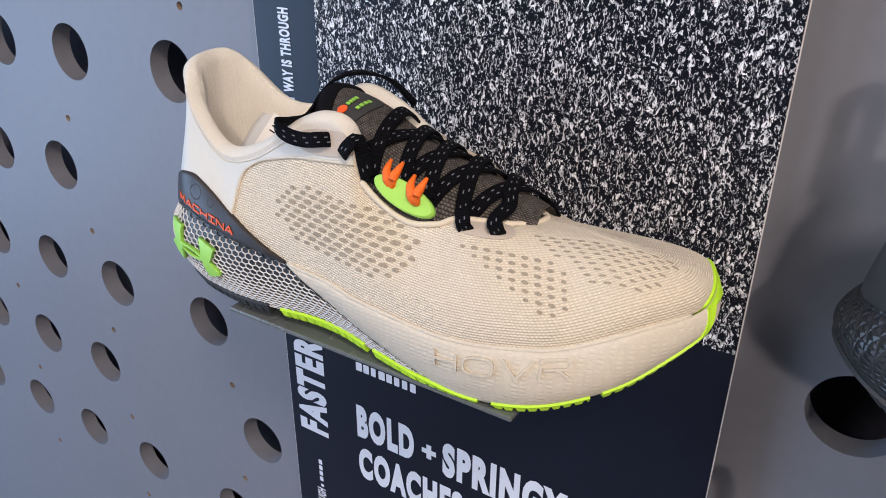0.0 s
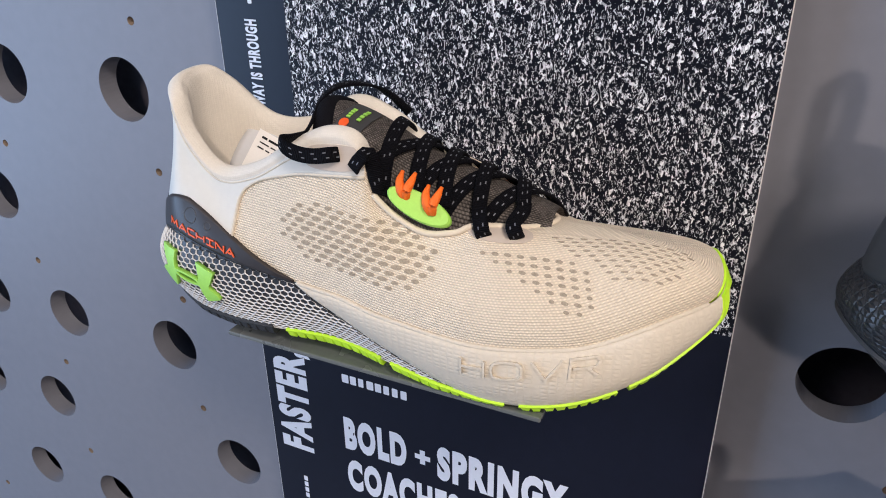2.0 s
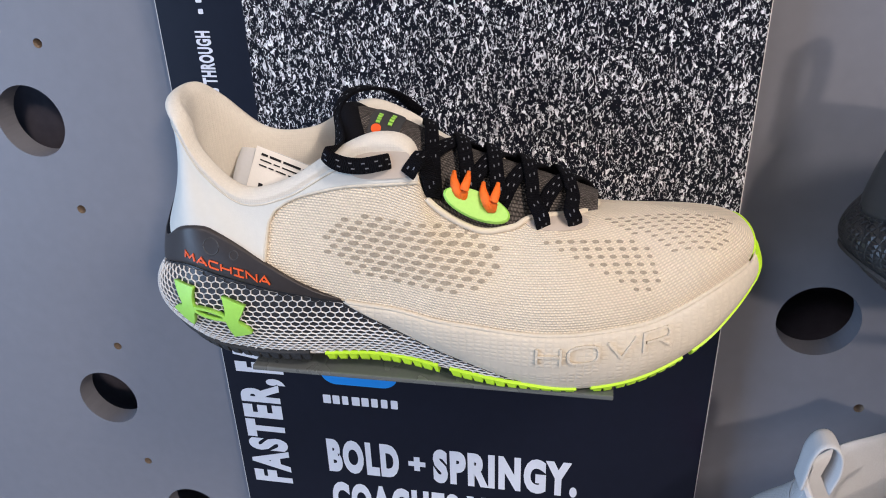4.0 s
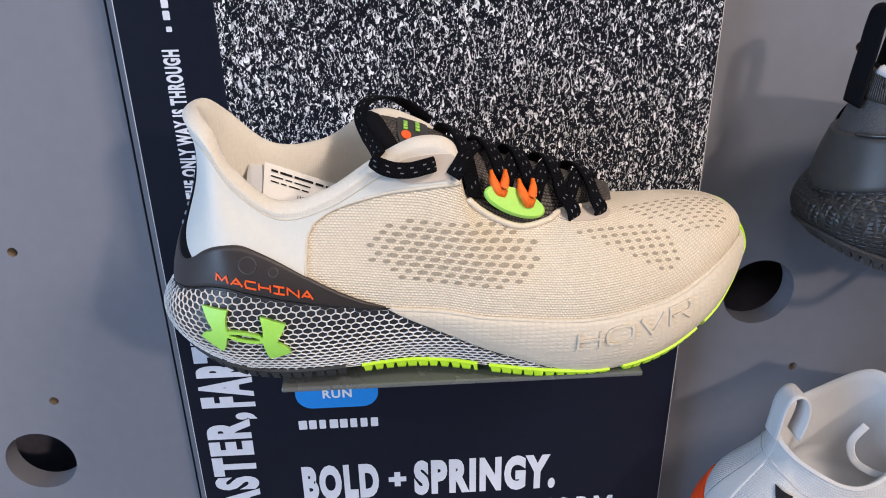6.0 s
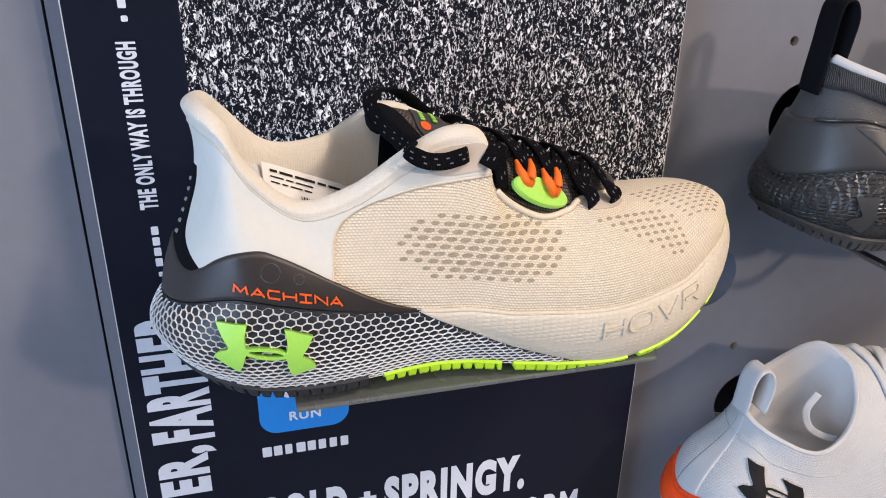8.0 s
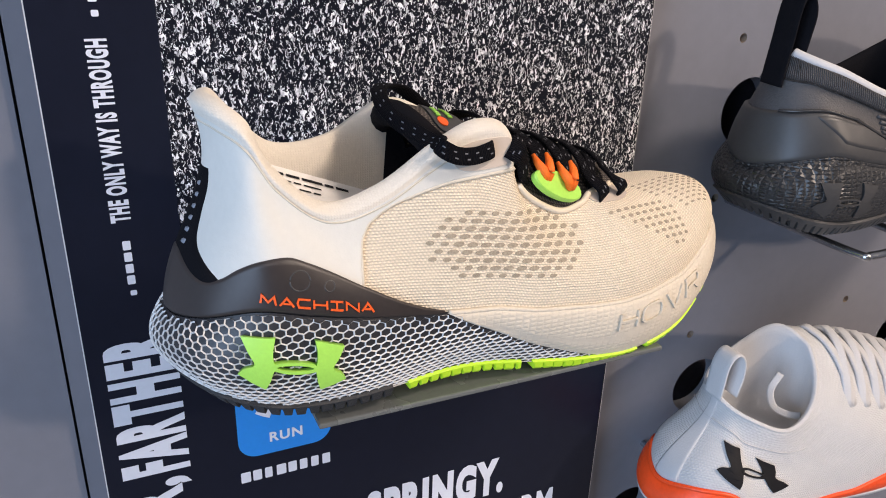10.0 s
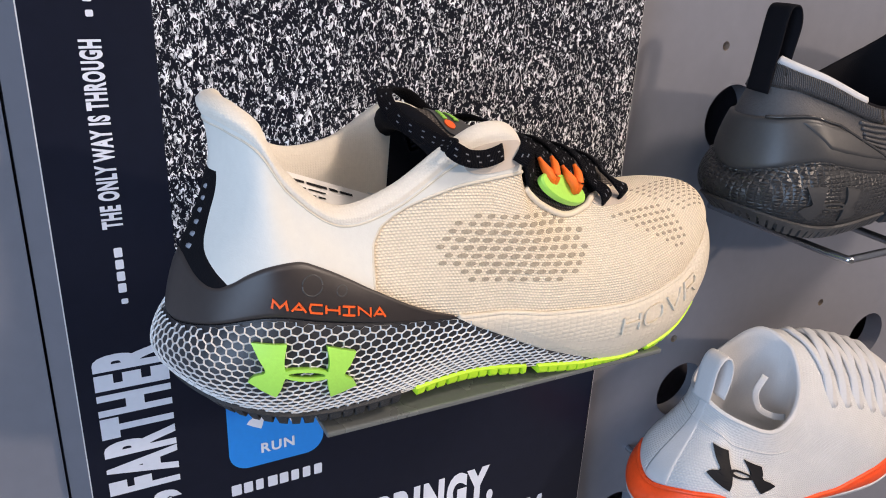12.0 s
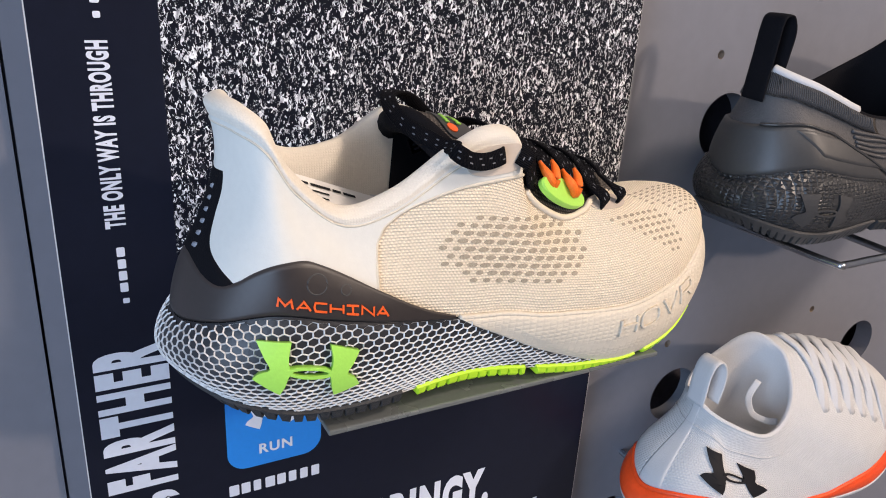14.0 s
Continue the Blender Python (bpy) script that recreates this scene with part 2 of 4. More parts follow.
def grid_bm(fun, nu, nv, closed=False, thick=0.0, metres=None):
    """A sheet from fun(a, b) -> (place, normal) over the unit square, UV in metres where metres = (mu, mv)."""
    bm = bmesh.new()
    uvl = bm.loops.layers.uv.new("UVMap")
    rows, uvs = [], {}
    for j in range(nv + 1):
        row = []
        for i in range(nu + (0 if closed else 1)):
            p, nrm = fun(i / nu, j / nv)
            v = bm.verts.new(p)
            uvs[v] = (i / nu, j / nv)
            row.append(v)
        rows.append(row)
    mu, mv = metres or (1, 1)
    w = len(rows[0])
    for j in range(nv):
        for i in range(nu):
            k = (i + 1) % w
            f = bm.faces.new((rows[j][i], rows[j][k], rows[j + 1][k], rows[j + 1][i]))
            for lp, (a, b) in zip(f.loops, ((i, j), (i + 1, j), (i + 1, j + 1), (i, j + 1))):
                lp[uvl].uv = (a / nu * mu, b / nv * mv)
    bm.normal_update()
    if thick:
        bmesh.ops.recalc_face_normals(bm, faces=bm.faces)
        bmesh.ops.solidify(bm, geom=bm.faces[:], thickness=thick)
    return bm


def tube_bm(path, radius, seg=8, closed=False):
    """A round cord along a list of places."""
    bm = bmesh.new()
    n = len(path)
    rings = []
    for i, p in enumerate(path):
        a = path[(i - 1) % n if closed else max(0, i - 1)]
        b = path[(i + 1) % n if closed else min(n - 1, i + 1)]
        t = (b - a).normalized()
        s = t.cross(Vector((0.13, 0.21, 1))).normalized()
        r = s.cross(t)
        rad = radius(i / max(1, n - 1)) if callable(radius) else radius
        rings.append([bm.verts.new(p + (s * math.cos(2 * math.pi * k / seg) + r * math.sin(2 * math.pi * k / seg)) * rad) for k in range(seg)])
    for i in range(n if closed else n - 1):
        a, b = rings[i], rings[(i + 1) % n]
        for k in range(seg):
            bm.faces.new((a[k], a[(k + 1) % seg], b[(k + 1) % seg], b[k]))
    if not closed:
        bm.faces.new(rings[0])
        bm.faces.new(rings[-1])
    return bm


def smooth_path(points, n):
    pts = [Vector(p) for p in points]
    ext = [pts[0] * 2 - pts[1]] + pts + [pts[-1] * 2 - pts[-2]]
    out = []
    m = len(pts) - 1
    for k in range(n + 1):
        x = k / n * m
        i = min(m - 1, int(x))
        t = x - i
        a, b, c, d = ext[i:i + 4]
        out.append(0.5 * (2 * b + (c - a) * t + (2 * a - 5 * b + 4 * c - d) * t**2 + (3 * b - a - 3 * c + d) * t**3))
    return out


def ribbon_bm(path, normals, width, thick, wave=0.0):
    """A flat woven band along a path; width across, rounded edges."""
    bm = bmesh.new()
    uvl = bm.loops.layers.uv.new("UVMap")
    prof = [(-0.5, 0), (-0.46, 0.42), (-0.3, 0.5), (0, 0.55), (0.3, 0.5), (0.46, 0.42), (0.5, 0), (0.46, -0.42), (0, -0.5), (-0.46, -0.42)]
    rings = []
    n = len(path)
    s = 0.0
    dist = []
    for i, p in enumerate(path):
        if i:
            s += (p - path[i - 1]).length
        dist.append(s)
        t = (path[min(n - 1, i + 1)] - path[max(0, i - 1)]).normalized()
        nr = (normals[i] - t * normals[i].dot(t)).normalized()
        side = t.cross(nr)
        w = width(i / (n - 1)) if callable(width) else width
        rings.append([bm.verts.new(p + side * (a * w) + nr * (b * thick)) for a, b in prof])
    m = len(prof)
    for i in range(n - 1):
        for k in range(m):
            f = bm.faces.new((rings[i][k], rings[i][(k + 1) % m], rings[i + 1][(k + 1) % m], rings[i + 1][k]))
            for lp, (a, b) in zip(f.loops, ((i, k), (i, k + 1), (i + 1, k + 1), (i + 1, k))):
                lp[uvl].uv = (b / m * 0.014, dist[a])
    bm.faces.new(rings[0])
    bm.faces.new(rings[-1])
    return bm


def islands(bm):
    """The loose pieces of a flat mesh, each as a mesh of its own."""
    left, out = set(bm.faces), []
    while left:
        todo, group = [left.pop()], []
        while todo:
            f = todo.pop()
            group.append(f)
            for e in f.edges:
                for g in e.link_faces:
                    if g in left:
                        left.discard(g)
                        todo.append(g)
        piece, made = bmesh.new(), {}
        for f in group:
            for v in f.verts:
                if v not in made:
                    made[v] = piece.verts.new(v.co)
            piece.faces.new([made[v] for v in f.verts])
        out.append(piece)
    bm.free()
    return out


def text_outline(words, size, squeeze=1.0, fat=0.0, spacing=1.0):
    """A flat mesh of words in the built-in font: x along, y up, starting at the origin."""
    cu = bpy.data.curves.new("words", "FONT")
    cu.body, cu.size, cu.offset, cu.space_character = words, size, fat, spacing
    cu.resolution_u = 4
    tmp = new("words_tmp", cu)
    bpy.context.view_layer.update()
    me = bpy.data.meshes.new_from_object(tmp.evaluated_get(bpy.context.evaluated_depsgraph_get()))
    bpy.data.objects.remove(tmp)
    bm = bmesh.new()
    bm.from_mesh(me)
    for v in bm.verts:
        v.co.x *= squeeze
    return bm


def fit_box(bm, w, h):
    """Scale flat words to a width and a height, lower left at the origin."""
    xs = [v.co.x for v in bm.verts]
    ys = [v.co.y for v in bm.verts]
    for v in bm.verts:
        v.co.x = (v.co.x - min(xs)) / (max(xs) - min(xs)) * w
        v.co.y = (v.co.y - min(ys)) / (max(ys) - min(ys)) * h
    return bm


# ---- the place: pegboard wall, printed panel, shop around ----
def holed_board(name, x0, x1, z0, z1, y0, y1, holes, material, core):
    bm = bmesh.new()
    edges = []

    def ring(pts):
        vs = [bm.verts.new((x, y0, z)) for x, z in pts]
        for i in range(len(vs)):
            edges.append(bm.edges.new((vs[i], vs[(i + 1) % len(vs)])))
    ring([(x0, z0), (x1, z0), (x1, z1), (x0, z1)])
    for x, z, r in holes:
        k = 48 if r > 0.01 else 16
        ring([(x + r * math.cos(2 * math.pi * i / k), z + r * math.sin(2 * math.pi * i / k)) for i in range(k)])
    bmesh.ops.triangle_fill(bm, edges=edges, use_beauty=True, normal=(0, -1, 0))
    ext = bmesh.ops.extrude_face_region(bm, geom=bm.faces[:])
    for v in ext["geom"]:
        if isinstance(v, bmesh.types.BMVert):
            v.co.y = y1
    bmesh.ops.recalc_face_normals(bm, faces=bm.faces)
    for f in bm.faces:
        if abs(f.normal.y) < 0.5:
            c = f.calc_center_median()
            f.material_index = 1 if min(math.hypot(c.x - x, c.z - z) / r for x, z, r in holes if r < 0.01) < 1.2 else 0
    ob = link_mesh(name, bm, material, smooth=False)
    ob.data.materials.append(core)
    return ob


ROW = 0.1218
HOLES = []
for k in range(7):
    z = 1.272 + (2 - k) * ROW
    cols = (-0.409, -0.293, -0.153, -0.523, -0.640, 0.448, 0.588, 0.704) if k % 2 == 0 else (-0.463, -0.350, -0.097, -0.577, -0.690, 0.392, 0.527, 0.643)
    HOLES += [(x, z, 0.0262) for x in cols]
for x in (-0.506, -0.319, -0.131, 0.430, 0.617, 0.804):
    HOLES += [(x, 1.327 + (2 - k) * ROW, 0.0034) for k in range(8)]
HOLES = [(x, z, r) for x, z, r in HOLES if not (x > 0.56 and z > 1.1 and r > 0.01) and not (x == -0.097 and z > 1.0) and not (x == 0.527 and 1.1 < z < 1.3)]
JOINT = (-0.0390, -0.0375)
for name, x0, x1 in (("wall_north_1", -2.6, JOINT[0]), ("wall_north_2", JOINT[1], 2.6)):
    board = holed_board(name, x0, x1, 0.0, 2.9, 0.0, 0.018, [h for h in HOLES if x0 < h[0] < x1], M["wall"], M["wall_core"])
    tagged(board, "grey lacquered display wall board with round holes", "wall", kind="structure")
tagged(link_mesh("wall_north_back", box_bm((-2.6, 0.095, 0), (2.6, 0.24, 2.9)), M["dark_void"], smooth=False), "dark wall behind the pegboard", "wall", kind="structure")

tagged(link_mesh("floor", box_bm((-3.4, -5.0, -0.08), (2.68, 0.24, 0.0)), M["room_floor"], smooth=False), "brown shop floor", "floor", kind="structure")
tagged(link_mesh("ceiling", box_bm((-3.4, -5.0, 2.9), (2.68, 0.24, 2.98)), M["room"], smooth=False), "pale shop ceiling", "ceiling", kind="structure")
tagged(link_mesh("wall_east", box_bm((2.6, -5.0, 0), (2.68, 0.16, 2.9)), M["room"], smooth=False), "pale shop wall", "wall", kind="structure")
tagged(link_mesh("wall_south", box_bm((-3.4, -5.08, 0), (2.68, -5.0, 2.9)), M["room"], smooth=False), "pale shop wall", "wall", kind="structure")

# printed panel: a grey backing board with a thin sheet on its face
PX0, PX1, PZ0, PZ1, PY = -0.026, 0.327, 0.80, 1.54, -0.0222
panel = thing("display_panel", (0.15, 0, 0.8), "printed display panel with asphalt photo and white slogan", "poster")


def local(ob, bm):
    bmesh.ops.translate(bm, verts=bm.verts, vec=-Vector(ob.location))
    return bm


part("core_board", local(panel, box_bm((PX0 + 0.004, -0.0212, PZ0), (PX1 - 0.003, -0.0004, PZ1), 0.0006)), M["wall"], panel, "grey core board", False)
part("paper_sheet", local(panel, box_bm((PX0 - 0.0006, -0.0219, PZ0), (PX1 + 0.0006, -0.0213, PZ1))), M["paper_edge"], panel, "white paper edge", False)
part("navy_field", local(panel, box_bm((PX0, PY, PZ0), (PX1, -0.02195, PZ1))), M["navy_print"], panel, "dark navy print", False)
part("asphalt_photo", local(panel, box_bm((0.030, PY - 0.0002, 1.180), (PX1, PY - 0.00005, PZ1))), M["asphalt"], panel, "black asphalt photo with white flecks", False)


def flat_words(name, words, x0, z0, w, h, fat, material, upright=False, depth=0.0002):
    """Words on the panel's face. upright: they run from below to above."""
    bm = fit_box(text_outline(words, 1.0, fat=fat, spacing=1.0 + 3.2 * fat), w, h)
    for v in bm.verts:
        a, b = v.co.x, v.co.y
        v.co = Vector((x0 + h - b, PY - 0.0004, z0 + a)) if upright else Vector((x0 + a, PY - 0.0004, z0 + b))
    word = new(name)
    word.parent = panel
    for piece in islands(local(panel, bm)):
        part("letter", piece, material, word, smooth=False)
    return word


def rounded(x0, z0, x1, z1, r, y, k=8):
    bm = bmesh.new()
    vs = []
    for cx, cz, a0 in ((x1 - r, z1 - r, 0), (x0 + r, z1 - r, 90), (x0 + r, z0 + r, 180), (x1 - r, z0 + r, 270)):
        for i in range(k + 1):
            a = radians(a0 + 90 * i / k)
            vs.append(bm.verts.new((cx + r * math.cos(a), y, cz + r * math.sin(a))))
    bm.faces.new(vs)
    return bm


flat_words("slogan_word", "THE ONLY WAY IS THROUGH", -0.0035, 1.2475, 0.0925, 0.0100, 0.045, M["white_print"], True)
flat_words("slogan_word", "THE ONLY WAY IS THROUGH", -0.0035, 0.8205, 0.0925, 0.0100, 0.045, M["white_print"], True)
flat_words("slogan_word", "FASTER,", -0.0175, 0.977, 0.1045, 0.0385, 0.055, M["white_print"], True)
flat_words("slogan_word", "FARTHER", -0.0175, 1.0865, 0.0945, 0.0385, 0.055, M["white_print"], True)
flat_words("slogan_word", "BOLD", 0.048, 0.995, 0.058, 0.034, 0.064, M["white_print"])
flat_words("slogan_word", "+", 0.1135, 1.005, 0.0135, 0.014, 0.06, M["white_print"])
flat_words("slogan_word", "SPRINGY.", 0.133, 0.995, 0.110, 0.034, 0.064, M["white_print"])
flat_words("slogan_word", "COACHES YOUR FORM.", 0.048, 0.951, 0.249, 0.034, 0.064, M["white_print"])
part("app_tile", local(panel, rounded(0.050, 1.082, 0.1095, 1.1415, 0.012, PY - 0.0004)), M["blue_print"], panel, "blue rounded square", False)
bm = fit_box(text_outline("RUN", 1.0, fat=0.03, spacing=1.15), 0.021, 0.0072)
for v in bm.verts:
    v.co = Vector((0.0695 + v.co.x, PY - 0.0006, 1.0905 + v.co.y))
part("tile_word", local(panel, bm), M["white_print"], panel, smooth=False)
for i, w in enumerate((1.25, 1.0, 0.85, 1.25, 1.0, 0.9, 0.9, 0.95)):
    x = 0.0500 + i * 0.00755
    part("name_bar", local(panel, rounded(x, 1.0635, x + 0.0056 * min(1.1, w), 1.0715, 0.0008, PY - 0.0004, 3)), M["white_print"], panel, smooth=False)
for z0 in (1.2055, 1.350, 0.9155):
    for i in range(5):
        z = z0 + i * 0.0066
        part("mark_bar", local(panel, rounded(0.0005 if i else 0.0012, z, 0.0045, z + (0.0052 if i else 0.003), 0.0007, PY - 0.0004, 3)), M["white_print"], panel, smooth=False)


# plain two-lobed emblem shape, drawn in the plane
LOBE = [(-0.95, 0.90), (-0.66, 0.97), (-0.37, 1.05), (-0.42, 0.60), (-0.42, 0.26), (-0.38, 0.0), (-0.42, -0.26), (-0.46, -0.6), (-0.53, -0.95), (-0.78, -0.72), (-1.03, -0.45), (-0.93, -0.22), (-0.74, 0.0), (-0.84, 0.4)]


def emblem_bm(cell=0.12):
    bm = bmesh.new()
    for sgn in (1, -1):
        side = []
        for a, b in ((0, 2), (2, 8), (8, 10), (10, 14)):
            run = [(*LOBE[k % 14], 0) for k in range(a, b + 1)]
            side += smooth_path(run, 3 * (b - a))[:-1]
        bm.faces.new([bm.verts.new((sgn * p.x, p.y, 0)) for p in side])
    k = 20
    for i in range(k):
        a, b = 2 * math.pi * i / k, 2 * math.pi * (i + 1) / k
        bm.faces.new([bm.verts.new((c * math.cos(t), s * math.sin(t), 0)) for c, s, t in ((0.48, 0.23, a), (0.48, 0.23, b), (0.35, 0.12, b), (0.35, 0.12, a))])
    bmesh.ops.remove_doubles(bm, verts=bm.verts, dist=1e-4)
    bmesh.ops.triangulate(bm, faces=bm.faces[:])
    for _ in range(2):
        long = [e for e in bm.edges if e.calc_length() > cell * 2]
        if long:
            bmesh.ops.subdivide_edges(bm, edges=long, cuts=1)
            bmesh.ops.triangulate(bm, faces=bm.faces[:])
    return bm


bm = emblem_bm()
for v in bm.verts:
    v.co = Vector((0.0795 + v.co.x * 0.0175, PY - 0.0006, 1.1185 + v.co.y * 0.0105))
part("tile_mark", local(panel, bm), M["white_print"], panel, smooth=False)


# ---- shelf plates ----
def shelf_plate(x0, x1, front, top, label):
    t = thing("shoe_shelf", ((x0 + x1) / 2, 0, top), label, "shelf", "shoe shelves")
    bm = box_bm((x0, front, top - 0.0028), (x1, -0.0224, top), 0.0008)
    part("plate", local(t, bm), M["steel"], t, smooth=False)
    part("back_flange", local(t, box_bm((x0, -0.0255, top - 0.030), (x1, -0.0227, top - 0.0030), 0.0008)), M["steel"], t, smooth=False)
    return t


shelf_plate(0.0675, 0.2545, -0.1545, 1.1925, "grey painted steel shelf plate under the cream running shoe")


# ---- shoes: a sole and an upper, each lofted between closed loops ----
from mathutils.bvhtree import BVHTree

V3 = Vector


class Last:
    """Surfaces of one shoe. F: the line where upper and sole meet; G: the top line; both closed loops of stations from the heel round the outer side."""

    def __init__(self, F, G, ground, belly, heel_lean=-0.003, crown=(0.0225, 0.0085, 0.030, 0.014, 0.0)):
        self.F, self.G = [V3(p) for p in F], [V3(p) for p in G]
        self.n = len(self.F)
        self.ground, self.belly, self.heel_lean, self.crown = ground, belly, heel_lean, crown
        self.mid = sum(self.F, V3((0, 0, 0))) / self.n
        self.x0 = min(p.x for p in self.F)

    def out(self, u):
        d = loop(self.F, u + 0.05) - loop(self.F, u - 0.05)
        return V3((d.y, -d.x, 0)).normalized()

    def upper(self, u, v):
        f, g = loop(self.F, u), loop(self.G, u)
        o = self.out(u)
        x = f.x - self.x0
        w = smooth01(0.155, 0.292, x)
        hd = V3((f.x - g.x, f.y - g.y, 0))
        hd = hd.normalized() if hd.length > 1e-5 else o
        hd = (hd * w + o * (1 - w)).normalized()
        heel = 1 - smooth01(0.003, 0.036, x)
        gs = sum((loop(self.G, u + k) for k in (-1.5, -0.75, 0, 0.75, 1.5)), V3((0, 0, 0))) / 5
        gs = g.lerp(gs, smooth01(0.10, 0.16, x) * (1 - w))
        rise = (gs.z - f.z)
        med = smooth01(-0.098, -0.062, f.y - self.mid.y - 0.108) if self.x0 < 0.1 else 0.0
        c0, c1, c2, c3, c4 = self.crown
        a2 = 0.002 + (c2 + c3 * smooth01(0.265, 0.295, x) - 0.010 * med) * w + self.heel_lean * heel
        h2 = rise * 0.38 * (1 - w) + (c4 - 0.001) * w + 0.010 * med * w
        p1 = f + V3((0, 0, rise * 0.36 * (1 - w) + (c0 + c1 * smooth01(0.265, 0.295, x) - 0.009 * med) * w)) + o * (0.0045 * w + 0.001 - 0.004 * heel)
        p2 = gs + hd * a2 - V3((0, 0, h2))
        return bez(f, p1, p2, g, v)

    def bottom(self, u):
        f, o = loop(self.F, u), self.out(u)
        x = f.x - self.x0
        arch = math.exp(-((x - 0.125) / 0.045) ** 2)
        heel = 1 - smooth01(0.0, 0.06, x)
        b = f - o * (0.005 + 0.005 * arch + 0.003 * (1 - smooth01(0.03, 0.10, x)) - 0.006 * heel - 0.0055 * smooth01(0.20, 0.26, x))
        return V3((b.x, b.y, self.ground(x)))

    def sole(self, u, v):
        b, f, o = self.bottom(u), loop(self.F, u), self.out(u)
        x = f.x - self.x0
        bl = self.belly(x)
        h = f.z - b.z
        top = f + o * 0.0012
        return bez(b, b + o * (bl * 0.9) + V3((0, 0, h * 0.22)), top + o * bl - V3((0, 0, h * 0.42)), top, v)

    def with_normal(self, fun, u, v):
        e = 0.02
        p = fun(u, v)
        du = fun(u + e, v) - fun(u - e, v)
        dv = fun(u, min(1, v + e)) - fun(u, max(0, v - e))
        nrm = du.cross(dv)
        nrm.normalize()
        if nrm.dot(self.out(u) + V3((0, 0, 0.35 if fun == self.upper else 0.0))) < 0:
            nrm.negate()
        return p, nrm

    def patch(self, fun, lo, hi, v0, v1, off, nu, nv, base=None, metres=(0.3, 0.06)):
        """A piece of a surface between two border lines u = lo(v), hi(v), and v = v0(u-share), v1(u-share), lying off above it, with closed edges."""
        def at(a, b, o):
            va, vb = v0(a) if callable(v0) else v0, v1(a) if callable(v1) else v1
            v = va + (vb - va) * b
            ul, uh = lo(v) if callable(lo) else lo, hi(v) if callable(hi) else hi
            p, nrm = self.with_normal(fun, ul + (uh - ul) * a, v)
            return p + nrm * o, nrm
        bm = bmesh.new()
        uvl = bm.loops.layers.uv.new("UVMap")
        base = -0.0006 if base is None else base
        top = [[bm.verts.new(at(i / nu, j / nv, off * min(1.0, 0.35 + 4 * min(i / nu, 1 - i / nu, j / nv, 1 - j / nv) * 3))[0]) for i in range(nu + 1)] for j in range(nv + 1)]
        for j in range(nv):
            for i in range(nu):
                f = bm.faces.new((top[j][i], top[j][i + 1], top[j + 1][i + 1], top[j + 1][i]))
                for lp, (a, b) in zip(f.loops, ((i, j), (i + 1, j), (i + 1, j + 1), (i, j + 1))):
                    lp[uvl].uv = (a / nu * metres[0], b / nv * metres[1])
        rim = [(i, 0) for i in range(nu + 1)] + [(nu, j) for j in range(1, nv + 1)] + [(i, nv) for i in range(nu - 1, -1, -1)] + [(0, j) for j in range(nv - 1, 0, -1)]
        low = [bm.verts.new(at(i / nu, j / nv, base)[0]) for i, j in rim]
        for k in range(len(rim)):
            (i, j), (i2, j2) = rim[k], rim[(k + 1) % len(rim)]
            bm.faces.new((top[j][i], top[j2][i2], low[(k + 1) % len(rim)], low[k]))
        return bm

    def find_u(self, fun, x, v, a=0.0, b=15.0):
        for _ in range(30):
            m = (a + b) / 2
            if fun(m, v).x < x:
                a = m
            else:
                b = m
        return (a + b) / 2


def drape(bm, project, off, thick, parent_name, material, parent, label="", cell=None):
    """Lay a flat outline (x, y) onto a surface as a thin raised piece."""
    if cell:
        for _ in range(3):
            long = [e for e in bm.edges if e.calc_length() > cell]
            if not long:
                break
            bmesh.ops.subdivide_edges(bm, edges=long, cuts=1)
            bmesh.ops.triangulate(bm, faces=bm.faces[:])
    ext = bmesh.ops.extrude_face_region(bm, geom=bm.faces[:])
    tops = [v for v in ext["geom"] if isinstance(v, bmesh.types.BMVert)]
    seen = set(tops)
    for v in bm.verts:
        p, nrm = project(v.co.x, v.co.y)
        v.co = p + nrm * (off if v in seen else off - thick)
    for e in bm.edges:
        if len({all(v in seen for v in f.verts) for f in e.link_faces}) == 2:
            e.smooth = False
    return part(parent_name, bm, material, parent, label)


def outline_bm(points):
    bm = bmesh.new()
    bm.faces.new([bm.verts.new((x, y, 0)) for x, y in points])
    bmesh.ops.triangulate(bm, faces=bm.faces[:])
    return bm


def ellipse(cx, cy, a, b, turn=0.0, k=20, power=2.0):
    pts = []
    for i in range(k):
        t = 2 * math.pi * i / k
        x = a * math.copysign(abs(math.cos(t)) ** (2 / power), math.cos(t))
        y = b * math.copysign(abs(math.sin(t)) ** (2 / power), math.sin(t))
        pts.append((cx + x * math.cos(turn) - y * math.sin(turn), cy + x * math.sin(turn) + y * math.cos(turn)))
    return pts


def stroke_bm(pts, width):
    """One plain stroke of even width in the plane along a line of points, closed when it ends where it began."""
    shut = math.dist(pts[0], pts[-1]) < 1e-7
    pts = [V3((x, y, 0)) for x, y in (pts[:-1] if shut else pts)]
    n = len(pts)
    bm = bmesh.new()
    rows = []
    for i, p in enumerate(pts):
        a = pts[i - 1] if shut or i else p
        b = pts[(i + 1) % n] if shut or i < n - 1 else p
        d1, d2 = (p - a).normalized(), (b - p).normalized()
        t = (d1 + d2).normalized()
        side = V3((-t.y, t.x, 0)) * (width / 2 / max(0.5, t.dot(d2 if i < n - 1 or shut else d1)))
        rows.append((bm.verts.new(p + side), bm.verts.new(p - side)))
    for i in range(n if shut else n - 1):
        (a, b), (c, d) = rows[i], rows[(i + 1) % n]
        bm.faces.new((a, b, d, c))
    return bm


